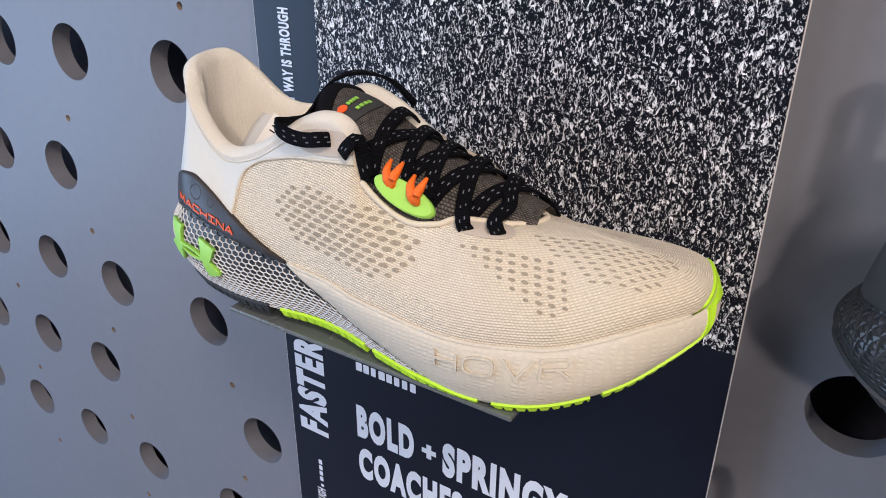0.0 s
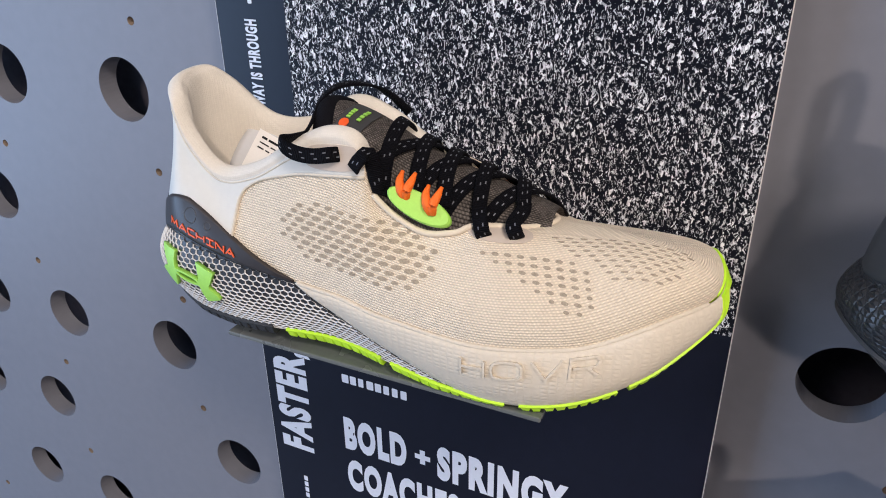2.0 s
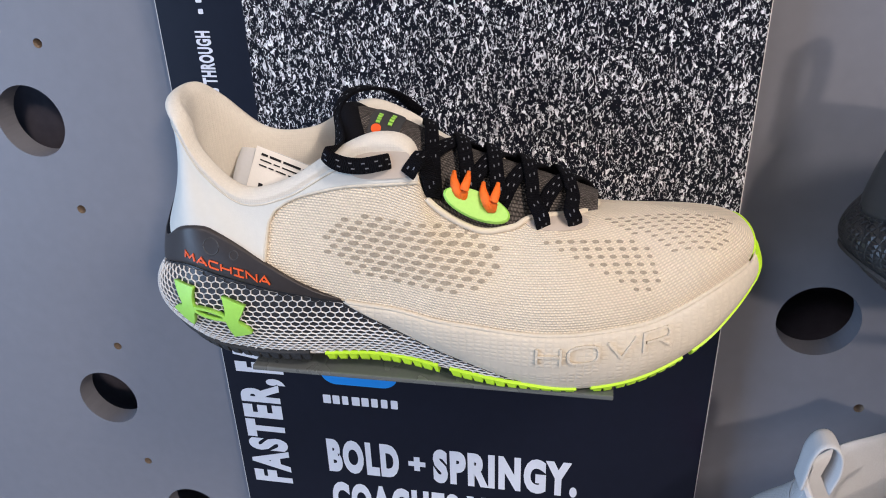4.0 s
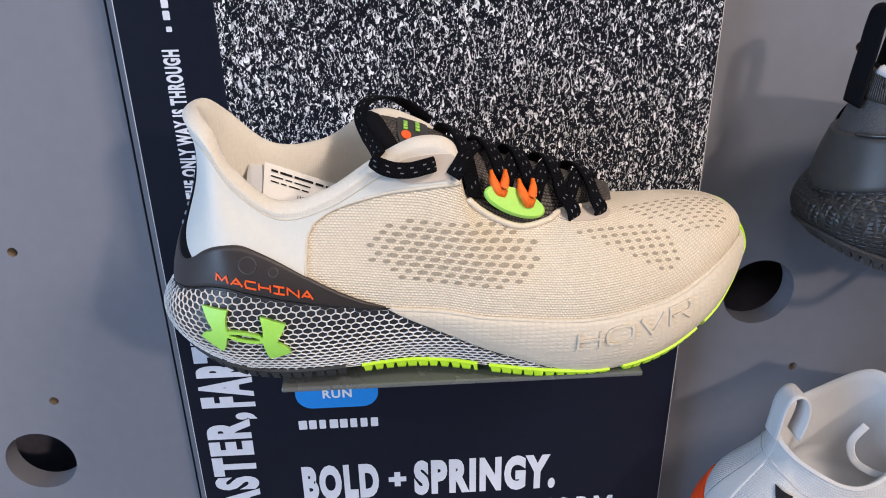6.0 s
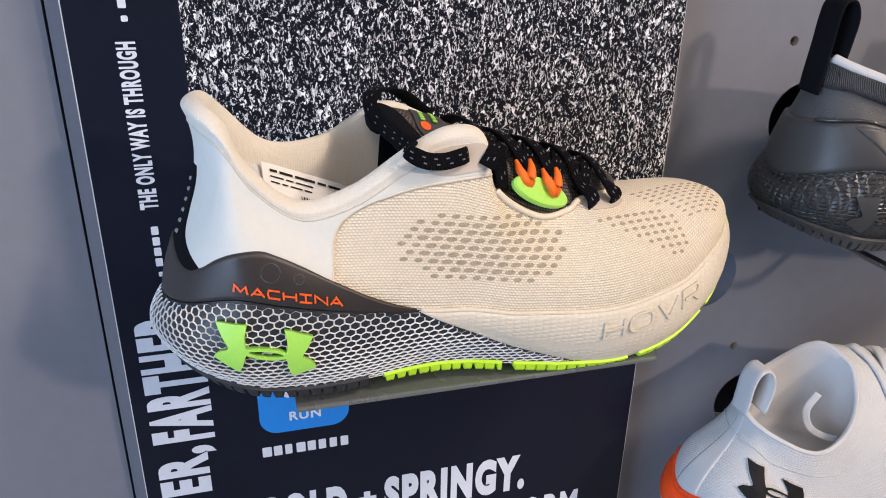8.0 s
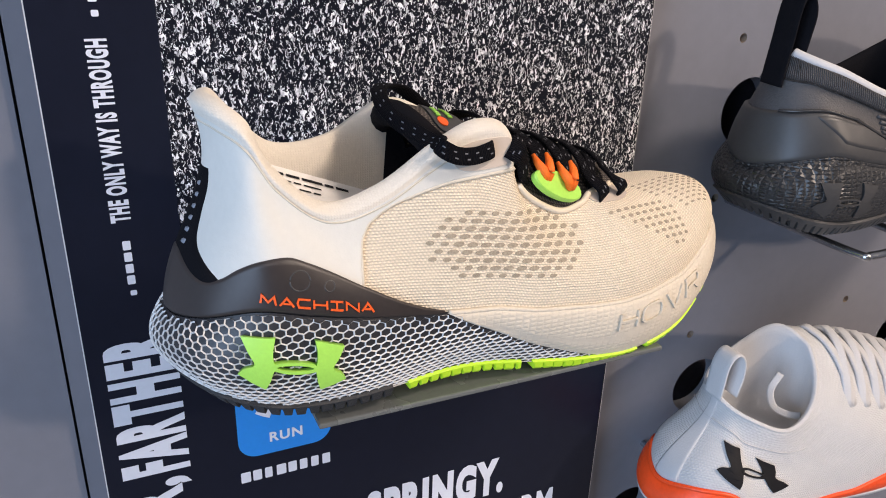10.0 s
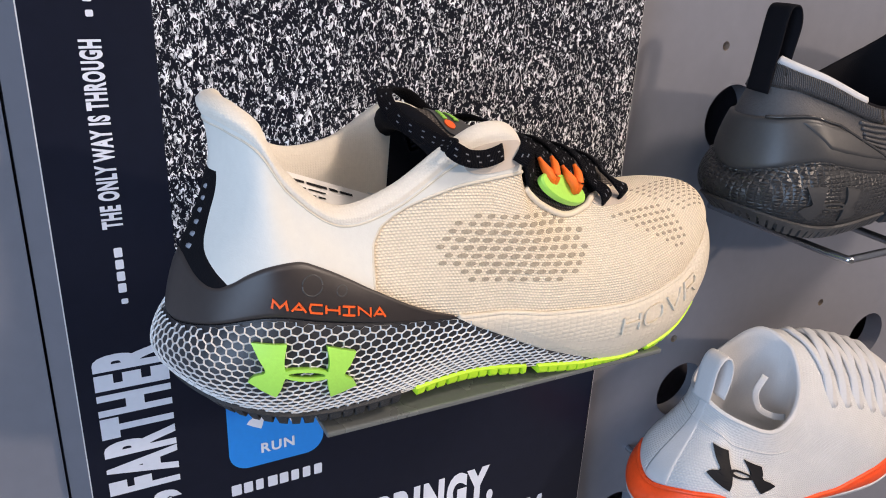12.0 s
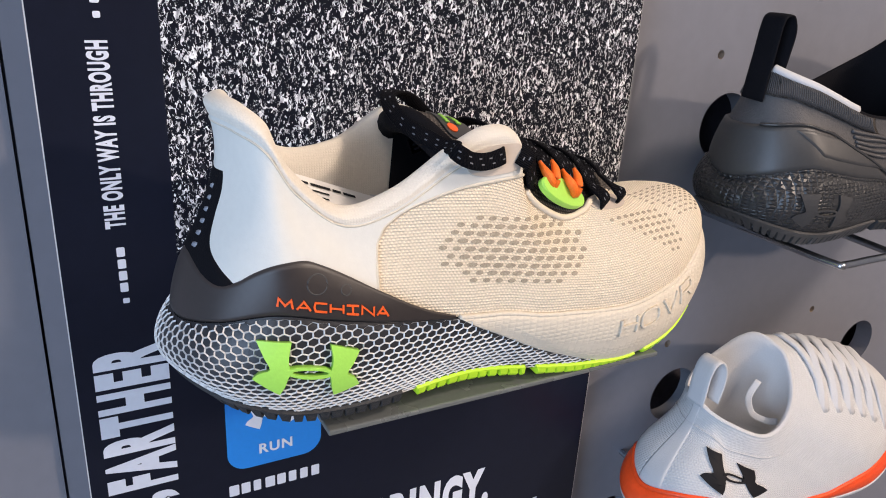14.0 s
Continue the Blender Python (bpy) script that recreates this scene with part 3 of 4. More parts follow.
FEATHER = [
    (0.0150, -0.118, 1.241), (0.0255, -0.142, 1.247), (0.0455, -0.1565, 1.253), (0.065, -0.1605, 1.2495), (0.088, -0.1615, 1.245), (0.110, -0.1605, 1.242),
    (0.130, -0.160, 1.239), (0.150, -0.160, 1.237), (0.170, -0.161, 1.233), (0.188, -0.161, 1.231), (0.205, -0.1605, 1.229), (0.225, -0.159, 1.228),
    (0.248, -0.1535, 1.229), (0.2725, -0.1440, 1.232), (0.3005, -0.1265, 1.2425), (0.3201, -0.098, 1.2465), (0.3137, -0.0693, 1.2510), (0.2877, -0.0553, 1.2340),
    (0.250, -0.0503, 1.230), (0.210, -0.053, 1.232), (0.170, -0.059, 1.235), (0.140, -0.064, 1.240), (0.110, -0.068, 1.244), (0.085, -0.071, 1.248),
    (0.060, -0.075, 1.251), (0.034, -0.085, 1.251), (0.0190, -0.100, 1.245)]
TOPLINE = [
    (0.0320, -0.118, 1.3275), (0.0370, -0.135, 1.3260), (0.046, -0.1445, 1.3195), (0.056, -0.148, 1.302), (0.075, -0.150, 1.287), (0.098, -0.150, 1.292),
    (0.123, -0.149, 1.3075), (0.142, -0.147, 1.3150), (0.1575, -0.146, 1.3105), (0.1645, -0.145, 1.288), (0.186, -0.143, 1.2735), (0.2025, -0.139, 1.2735),
    (0.2115, -0.1335, 1.2765), (0.2310, -0.1205, 1.2740), (0.2395, -0.109, 1.2723), (0.2415, -0.103, 1.2723), (0.2395, -0.097, 1.2718), (0.228, -0.088, 1.2715),
    (0.208, -0.080, 1.2805), (0.186, -0.077, 1.2877), (0.163, -0.077, 1.2930), (0.142, -0.080, 1.3075), (0.120, -0.083, 1.3140), (0.092, -0.085, 1.2995),
    (0.065, -0.086, 1.2985), (0.045, -0.094, 1.3175), (0.0355, -0.104, 1.3265)]

CROWN = (0.0171, 0.0066, 0.021, 0.0047, -0.0025)
ground = spline((0, 0.02, 0.045, 0.085, 0.125, 0.16, 0.19, 0.22, 0.25, 0.28, 0.305), (1.2160, 1.2085, 1.2030, 1.2028, 1.2032, 1.1998, 1.1962, 1.1945, 1.2000, 1.2130, 1.2325))
belly = spline((0, 0.04, 0.08, 0.12, 0.17, 0.22, 0.28, 0.305), (0.0125, 0.0085, 0.0055, 0.002, 0.002, 0.0045, 0.0055, 0.004))
last = Last(FEATHER, TOPLINE, ground, belly, -0.014, CROWN)

shoe = thing("running_shoe", (0, 0, 0), "cream knit running shoe with black laces and lime green sole pods", "shoe", "shoes on the wall")


def surf_mesh(fun, nu, nv, u0=0.0, u1=None, v0=0.0, v1=1.0, metres=(0.75, 0.06)):
    u1 = last.n if u1 is None else u1
    closed = abs(u1 - u0 - last.n) < 1e-6
    bm = grid_bm(lambda a, b: (fun(u0 + (u1 - u0) * a, v0 + (v1 - v0) * b), None), nu, nv, closed, metres=metres)
    # lay the UV map out in true lengths: along the middle line, and up each column
    w = nu if closed else nu + 1
    co = [v.co for v in bm.verts]
    up = [[0.0] for _ in range(w)]
    for i in range(w):
        for j in range(nv):
            up[i].append(up[i][-1] + (co[(j + 1) * w + i] - co[j * w + i]).length)
    uvl = bm.loops.layers.uv.verify()
    bm.faces.ensure_lookup_table()
    for j in range(nv):
        for i in range(nu):
            for lp, (p, q) in zip(bm.faces[j * nu + i].loops, ((i, j), (i + 1, j), (i + 1, j + 1), (i, j + 1))):
                lp[uvl].uv = (co[q * w + p % w].x, up[p % w][q])
    return bm


# whole upper as the projection base and as the knit bootie
base_bm = surf_mesh(last.upper, 320, 40)
upper_tree = BVHTree.FromBMesh(base_bm)
part("upper", base_bm, M["knit"], shoe, "cream engineered knit upper")
sole_bm = surf_mesh(last.sole, 320, 24)
sole_tree = BVHTree.FromBMesh(sole_bm)
sole_bm.faces.new([v for v in sole_bm.verts][:320])
part("midsole", sole_bm, M["foam_dark"], shoe, "charcoal foam midsole at the heel")


def side_on(*trees, y=-0.35, inner=-0.115):
    def project(x, z):
        hits = [h for h in (t.ray_cast(V3((x, y, z)), V3((0, 1, 0))) for t in trees) if h[0] is not None and h[0].y < inner]
        if not hits:
            near = min((t.find_nearest(V3((x, inner - 0.035, z))) for t in trees), key=lambda h: h[3])
            return near[0], V3((0, -1, 0))
        hit = min(hits, key=lambda h: h[0].y)
        nrm = hit[1] if hit[1].y < 0 else -hit[1]
        return hit[0], nrm
    return project


def from_above(tree):
    def project(x, y):
        hit = tree.ray_cast(V3((x, y, 1.5)), V3((0, 0, -1)))
        if hit[0] is None:
            return tree.find_nearest(V3((x, y, 1.27)))[0], V3((0, 0, 1))
        nrm = hit[1] if hit[1].z > 0 else -hit[1]
        return hit[0], nrm
    return project


on_side, on_sole, on_top = side_on(upper_tree, sole_tree), side_on(sole_tree), from_above(upper_tree)

# cream foam of the forefoot, over the dark foam, with a slanting rear border
cream_x = lambda v: 0.222 - 0.098 * v ** 0.9
ua = {k / 20: last.find_u(last.sole, cream_x(k / 20), k / 20) for k in range(21)}
border = spline(sorted(ua), [ua[k] for k in sorted(ua)])
part("forefoot_foam", last.patch(last.sole, border, 23.0, 0.0, 1.0, 0.0007, 200, 16, metres=(0.42, 0.04)), M["foam"], shoe, "cream scaled foam of the forefoot")

welt = [last.with_normal(last.sole, u, 1.0)[0] for u in np.linspace(border(1.0) + 0.05, 14.7, 160)]
part("welt", tube_bm([p - last.out(u) * 0.0006 for p, u in zip(welt, np.linspace(border(1.0) + 0.05, 14.7, 160))], 0.0012, 8), M["foam"], shoe, "cream foam edge")

# honeycomb net over the heel foam
arc = [0.0]
U = np.linspace(-7.0, 14.0, 421)
for a, b in zip(U, U[1:]):
    arc.append(arc[-1] + (last.sole(b, 0.5) - last.sole(a, 0.5)).length)
arc0 = float(np.interp(0.0, U, arc))


def net_point(s, z, lift):
    u = float(np.interp(s + arc0, arc, U))
    zb, zf = last.bottom(u).z, loop(last.F, u).z
    v = min(0.985, max(0.03, (z - zb) / (zf - zb)))
    p, nrm = last.with_normal(last.sole, u, v)
    return p + nrm * lift, u, v


net = bmesh.new()
CA, CB = 0.0046, 0.00245
for j in range(33):
    for i in range(-24, 56):
        s, z = (i + 0.5 * (j % 2)) * CA, 1.190 + j * CB
        u = float(np.interp(s + arc0, arc, U))
        p0 = last.bottom(u)
        zt = loop(last.F, u).z
        if z < p0.z + 0.0012 or z > zt - 0.0006:
            continue
        vv = (z - p0.z) / (zt - p0.z)
        if u > 0 and last.sole(u, vv).x > cream_x(vv) - 0.0012:
            continue
        ring_o, ring_i = [], []
        for k in range(6):
            t = radians(60 * k + 30)
            cx, cz = math.cos(t) / math.cos(radians(30)) * CA / 2, math.sin(t) * CB * 2 / 3
            ring_o.append(net.verts.new(net_point(s + cx, z + cz, 0.0006)[0]))
            ring_i.append(net.verts.new(net_point(s + cx * 0.77, z + cz * 0.71, -0.0003)[0]))
        for k in range(6):
            net.faces.new((ring_o[k], ring_o[(k + 1) % 6], ring_i[(k + 1) % 6], ring_i[k]))
bmesh.ops.remove_doubles(net, verts=net.verts, dist=0.00005)
tagged(part("honeycomb_net", net, M["net"], shoe, "pale grey raised honeycomb net", False), kind="stuff")

# white foam quarter round the heel, smoked plastic heel clip, black heel strip
seam_z = spline((0.0850, 0.0862, 0.0874, 0.0895, 0.095, 0.101, 0.113, 0.126, 0.141, 0.158, 0.172), (1.2440, 1.2580, 1.2720, 1.2785, 1.2845, 1.288, 1.292, 1.295, 1.2962, 1.2970, 1.2970))
QU = last.find_u(last.upper, 0.1615, 0.8)


def seam_v(u):
    """Where the quarter's lower border crosses the column u of the outer side."""
    if u < 0 or last.upper(u, 0.3).x < 0.0850:
        return 0.0
    lo, hi = 0.0, 0.97
    for _ in range(22):
        m = (lo + hi) / 2
        p = last.upper(u, m)
        if p.z < seam_z(p.x):
            lo = m
        else:
            hi = m
    return lo


part("heel_quarter", last.patch(last.upper, -6.5, QU, lambda a: seam_v(-6.5 + (QU + 6.5) * a), 1.0, 0.0012, 320, 30, metres=(0.2, 0.06)), M["quarter"], shoe, "smooth white foam quarter")
UQ = last.find_u(last.upper, 0.0852, 0.3)
rim = [last.with_normal(last.upper, u, seam_v(u)) for u in list(np.linspace(UQ, UQ + 0.5, 40)) + list(np.linspace(UQ + 0.53, QU, 60))]
part("seam_edge", tube_bm([p + n * 0.0004 for p, n in rim], 0.0009, 6), M["stitch"], shoe, "stitched seam")

clip_top = spline((0.015, 0.020, 0.026, 0.032, 0.038, 0.046, 0.055, 0.062, 0.069, 0.080, 0.089, 0.104, 0.112, 0.124), (1.2690, 1.2645, 1.2625, 1.2650, 1.2695, 1.2735, 1.2748, 1.2740, 1.2712, 1.2652, 1.2590, 1.2490, 1.2450, 1.2405))


def clip_v(u):
    f, g = loop(last.F, u), loop(last.G, u)
    x = f.x
    z = clip_top(x)
    lo, hi = 0.0, 0.8
    for _ in range(24):
        m = (lo + hi) / 2
        if last.upper(u, m).z < z:
            lo = m
        else:
            hi = m
    return max(0.008, lo)


CU = last.find_u(last.upper, 0.123, 0.0)
part("heel_clip", last.patch(last.upper, -5.0, CU, 0.0, lambda a: clip_v(-5.0 + (CU + 5.0) * a) if a > 0.42 else clip_v(abs(-5.0 + (CU + 5.0) * a)), 0.0024, 160, 14), M["clip"], shoe, "smoked dark plastic heel clip")
strip_hi = spline((0, 0.2, 0.35, 0.5, 0.65, 0.80), (1.9, 1.35, 0.66, 0.50, 0.52, 0.40))
part("heel_strip", last.patch(last.upper, lambda v: -strip_hi(v), strip_hi, 0.02, 0.74, 0.0019, 24, 30), M["black_cloth"], shoe, "black heel strip")
for k in range(6):
    v = 0.33 + 0.058 * k
    part("reflective_bar", last.patch(last.upper, lambda w, v=v: 0.04 + 1.2 * (w - v), lambda w, v=v, k=k: 0.04 + 1.2 * (w - v) + 0.22 * (1 - 0.07 * k), v, v + 0.040, 0.0026, 4, 3), M["reflect"], shoe, "grey reflective bar")

# clip details: two round buttons and a row of orange strokes
for x, z, r in ((0.0605, 1.2655, 0.0040), (0.0720, 1.2618, 0.0021)):
    part("button", tube_bm([on_side(x + r * math.cos(t), z + r * math.sin(t))[0] + V3((0, -0.0023, 0)) for t in np.linspace(0, 2 * math.pi, 24, endpoint=False)], 0.0004, 6, True), M["black_gloss"], shoe)
glyphs = [[[(0, 0), (0.1, 1), (0.5, 0.25), (0.9, 1), (1, 0)]], [[(0, 0), (0.5, 1), (1, 0)], [(0.25, 0.3), (0.75, 0.3)]], [[(1, 1), (0.1, 1), (0, 0.5), (0.1, 0), (1, 0)]],
          [[(0, 0), (0, 1)], [(1, 0), (1, 1)], [(0, 0.5), (1, 0.5)]], [[(0, 1), (1, 1)], [(0.5, 1), (0.5, 0)], [(0, 0), (1, 0)]], [[(0, 0), (0, 1), (1, 0), (1, 1)]], [[(0, 0), (0.5, 1), (1, 0)], [(0.25, 0.3), (0.75, 0.3)]]]
for i, g in enumerate(glyphs):
    x0 = 0.0462 + i * 0.00635
    place = lambda p: (x0 + p[0] * 0.0050, 1.2583 - 0.226 * (x0 + p[0] * 0.005 - 0.045) + p[1] * 0.0033)
    for ln in g:
        drape(stroke_bm([place(p) for p in ln], 0.00075), on_side, 0.0029, 0.0006, "name_stroke", M["orange_flat"], shoe, cell=0.002)

# emblem on the heel foam
em = emblem_bm()
for v in em.verts:
    x, y = v.co.x * 0.0204, v.co.y * 0.0114
    v.co = V3((0.0562 + x * 0.985 + y * 0.05, 1.2305 - x * 0.20 + y, 0))
drape(em, on_sole, 0.0026, 0.0024, "emblem", M["lime"], shoe, "raised lime green rubber emblem")

# plain strokes pressed into the cream foam
H0, HZ = 0.217, 1.2135
for i, (w, g) in enumerate(((0.011, [[(0, 0), (0, 1)], [(1, 0), (1, 1)], [(0, 0.55), (1, 0.55)]]), (0.014, [ellipse(0.5, 0.5, 0.5, 0.5, 0, 18, 3) + [ellipse(0.5, 0.5, 0.5, 0.5, 0, 18, 3)[0]]]),
                            (0.013, [[(0, 1), (0.5, 0), (1, 1)]]), (0.012, [[(0, 0), (0, 1), (0.9, 1), (1, 0.75), (0.9, 0.5), (0.1, 0.5)], [(0.6, 0.5), (1, 0)]]))):
    x0 = H0 + (0, 0.0145, 0.0325, 0.049)[i]
    place = lambda p: (x0 + p[0] * w, HZ + 0.02 * (x0 - H0) + 1.6 * (x0 + p[0] * w - H0) ** 2 + p[1] * 0.0088)
    for ln in g:
        drape(stroke_bm([place(p) for p in ln], 0.0011), on_sole, 0.0018, 0.0015, "pressed_stroke", M["foam"], shoe, cell=0.0025)

# vents: thin lenses laid on the knit, the shade of openings in their colour
slope = V3((0, 0.7, -0.714))


def oblique(x, h):
    c = V3((x, -0.131, 1.2725)) + V3((0, 0.714, 0.7)) * h
    hit = upper_tree.ray_cast(c - slope * 0.2, slope)
    if hit[0] is None:
        return upper_tree.find_nearest(c)[0], -slope
    return hit[0], hit[1] if hit[1].dot(slope) < 0 else -hit[1]


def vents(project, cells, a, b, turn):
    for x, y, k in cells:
        drape(outline_bm(ellipse(x, y, a * k, b * (0.7 + 0.3 * k), turn, 10)), project, 0.00030, 0.0006, "shade_lens", M["vent"], shoe)


cells = []
for j in range(-5, 6):
    for i in range(-9, 10):
        lx, lz = (i + 0.5 * (j % 2)) * 0.0066 - j * 0.0006, j * 0.0033
        q = (lx / 0.0425) ** 2 + (lz / 0.0165) ** 2
        if q < 1.0:
            cells.append((0.1568 + lx + 0.1 * lz, 1.2650 + lz - 0.16 * lx, 1.0 if q < 0.6 else 0.72))
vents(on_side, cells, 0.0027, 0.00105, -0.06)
cells = []
for j, count in enumerate((8, 8, 7, 6, 5, 4, 2)):
    for i in range(count):
        cells.append((0.2190 + 0.0070 * j + 0.0056 * i, -0.0115 + 0.0009 * i - 0.0027 * j, 0.75 if i in (0, count - 1) else 1.0))
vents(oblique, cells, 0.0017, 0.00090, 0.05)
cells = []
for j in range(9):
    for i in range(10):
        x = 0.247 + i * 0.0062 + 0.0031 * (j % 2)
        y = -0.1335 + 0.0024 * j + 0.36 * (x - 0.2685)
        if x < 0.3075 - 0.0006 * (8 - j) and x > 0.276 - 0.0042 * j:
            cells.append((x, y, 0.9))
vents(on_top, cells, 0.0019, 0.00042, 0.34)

# padded collar rim and lining
def lining(u, b):
    g, o = loop(last.G, u), last.out(u)
    pts = [last.upper(u, 0.965) + o * 0.0013, g + V3((0, 0, 0.0010)) + o * 0.0013, g + V3((0, 0, 0.0040)) - o * 0.0028, g - o * 0.0068 + V3((0, 0, 0.0026)), g - o * 0.0092 - V3((0, 0, 0.010)), V3((g.x, g.y, 1.252)) - o * 0.008]
    k = b * (len(pts) - 1)
    i = min(len(pts) - 2, int(k))
    t = k - i
    e = [pts[0] * 2 - pts[1]] + pts + [pts[-1] * 2 - pts[-2]]
    a, bb, c, d = e[i:i + 4]
    return 0.5 * (2 * bb + (c - a) * t + (2 * a - 5 * bb + 4 * c - d) * t**2 + (3 * bb - a - 3 * c + d) * t**3)


part("collar_lining", grid_bm(lambda a, b: (lining(-7.2 + 15.6 * a, b), None), 200, 26, metres=(0.33, 0.09)), M["lining"], shoe, "padded cream collar lining")
rim = [last.with_normal(last.upper, u, 0.94) for u in np.linspace(-6.5, 8.2, 150)]
part("collar_stitch", tube_bm([p + n * 0.0011 for p, n in rim], 0.0005, 5), M["stitch"], shoe, "stitched collar line")
ins = bmesh.new()
ins.faces.new([ins.verts.new(loop(last.G, u) * 0 + V3((loop(last.G, u).x, loop(last.G, u).y, 1.254)) - last.out(u) * 0.004) for u in np.linspace(0, 27, 60, endpoint=False)])
part("insole", ins, M["lining"], shoe, "cream insole", False)

# tongue
tz = spline((0.104, 0.115, 0.14, 0.17, 0.20, 0.23, 0.252), (1.3185, 1.3205, 1.3155, 1.3030, 1.2940, 1.2830, 1.2745))
tw = spline((0.104, 0.115, 0.15, 0.18, 0.21, 0.24, 0.258), (0.020, 0.0255, 0.0300, 0.0315, 0.0262, 0.0155, 0.005))


def tongue(x, s):
    yc = -0.1125 + 0.010 * smooth01(0.19, 0.25, x)
    return V3((x, yc + s * tw(x), tz(x) - (0.011 + 0.013 * smooth01(0.13, 0.19, x) - 0.012 * smooth01(0.2, 0.25, x)) * abs(s) ** 2.3 - 0.007 * max(0.0, -s) * (1 - smooth01(0.125, 0.155, x))))


def tongue_n(x, s):
    e = 0.004
    n = (tongue(x + e, s) - tongue(x - e, s)).cross(tongue(x, s + 0.05) - tongue(x, s - 0.05)).normalized()
    return n if n.z > 0 else -n


mouth = lambda s: 0.118 + 0.005 * s * s + 0.0105 * max(0.0, 0.25 - s)
part("tongue", grid_bm(lambda a, b: (tongue(mouth(-1 + 2 * b) + 0.004 + (0.238 - mouth(-1 + 2 * b)) * a, -1 + 2 * b), None), 60, 24, metres=(0.145, 0.075)), M["tongue"], shoe, "dark grey knit tongue")


def pocket(a, b):
    """The black inside of the tongue: an arch with side walls that hang down into the shoe."""
    s = -1 + 2 * min(1.0, max(0.0, (b - 0.25) / 0.5))
    x = mouth(s) - 0.0015 + 0.080 * a
    p = tongue(x, s * 0.62) - V3((0.001, 0, 0.0066))
    hang = max(0.0, abs(b - 0.5) - 0.25) / 0.25
    return V3((p.x - 0.005 * hang, p.y + (-0.1125 + 0.0125 * s - p.y) * hang, p.z + (1.262 - p.z) * hang)), None


part("tongue_lining", grid_bm(pocket, 24, 40), M["black_cloth"], shoe, "black padded tongue lining")
edge = [tongue(mouth(s), s) - V3((0.001, 0, 0.0045)) for s in np.linspace(-1, 1, 30)]
part("tongue_binding", tube_bm(edge, 0.0062, 12), M["black_cloth"], shoe, "black padded tongue edge")
on_tongue = lambda x, s: (tongue(x, s), tongue_n(x, s))
drape(outline_bm(ellipse(0.139, -0.10, 0.0075, 0.50, 0.0, 24, 4)), on_tongue, 0.0009, 0.0012, "tongue_badge", M["black_gloss"], shoe, "black badge", cell=None)
for k, (dx, w, m) in enumerate(((-0.003, 0.30, "lime"), (0.0028, 0.42, "lime"))):
    for i in range(4):
        s0 = -0.24 + i * w / 4
        drape(outline_bm([(0.1385 + dx - 0.0010, s0), (0.1385 + dx + 0.0010, s0), (0.1385 + dx + 0.0010, s0 + w / 6), (0.1385 + dx - 0.0010, s0 + w / 6)]), on_tongue, 0.0014, 0.0006, "badge_bar", M["lime"], shoe)
drape(outline_bm(ellipse(0.1357, -0.38, 0.0024, 0.10, 0, 12)), on_tongue, 0.0014, 0.0006, "badge_mark", M["orange_flat"], shoe)
tag_at = lambda a, b: V3((0.1280 + 0.0100 * a - 0.0040 * b, -0.1010, 1.2970 + 0.0110 * b + 0.0030 * a))
bm = bmesh.new()
bm.faces.new([bm.verts.new(tag_at(a, b)) for a, b in ((0, 0), (1, 0), (1, 1), (0, 1))])
bmesh.ops.solidify(bm, geom=bm.faces[:], thickness=0.0004)
part("tongue_label", bm, M["label_grey"], shoe, "pale care label", False)
for i in range(4):
    bm = bmesh.new()
    bm.faces.new([bm.verts.new(tag_at(a, b) - V3((0, 0.0006, 0))) for a, b in ((0.12, 0.15 + 0.2 * i), (0.9 - 0.13 * (i % 3), 0.15 + 0.2 * i), (0.9 - 0.13 * (i % 3), 0.25 + 0.2 * i), (0.12, 0.25 + 0.2 * i))])
    part("label_bar", bm, M["ink"], shoe, smooth=False)

# throat trims: lime eyelet oval, beige films, thick stitched edge
def film(name, cx, cz, a, b, turn, project, material, off, label, power=2.0):
    return drape(outline_bm(ellipse(cx, cz, a, b, turn, 32, power)), project, off, 0.0016, name, material, shoe, label, cell=0.004)


film("eyelet_film", 0.1455, 1.3055, 0.0165, 0.0064, 0.06, on_side, M["eyelet"], 0.0020, "beige film round the top eyelets", 2.6)
film("eyelet_film", 0.2232, 0.0006, 0.0148, 0.0057, 0.15, oblique, M["eyelet"], 0.0005, "beige film round the lower eyelets", 2.2)
ovn = V3((0.12, -0.80, 0.58)).normalized()
OV = lambda a, r: ovn * 0.0014 + V3((0.1865 + r * 0.0150 * math.cos(a) , -0.1412 - 0.0004 + 0.0034 * math.sin(a) * r + 0.18 * r * 0.0150 * math.cos(a), 1.2845 + r * 0.0056 * math.sin(a) - 0.42 * r * 0.0150 * math.cos(a)))
ov = bmesh.new()
K = 40
top_ring = [ov.verts.new(OV(2 * math.pi * i / K, 0.94) + ovn * 0.0016) for i in range(K)]
mid_ring = [ov.verts.new(OV(2 * math.pi * i / K, 1.0) + ovn * 0.0006) for i in range(K)]
low_ring = [ov.verts.new(OV(2 * math.pi * i / K, 1.0) - ovn * 0.0020) for i in range(K)]
ov.faces.new(top_ring)
ov.faces.new(low_ring)
for i in range(K):
    k = (i + 1) % K
    ov.faces.new((top_ring[i], top_ring[k], mid_ring[k], mid_ring[i]))
    ov.faces.new((mid_ring[i], mid_ring[k], low_ring[k], low_ring[i]))
part("eyelet_oval", ov, M["lime"], shoe, "lime green moulded eyelet oval", False)
edge = [loop(last.G, u) + V3((0, -0.0005, 0)) for u in np.linspace(8.95, 17.5, 120)]
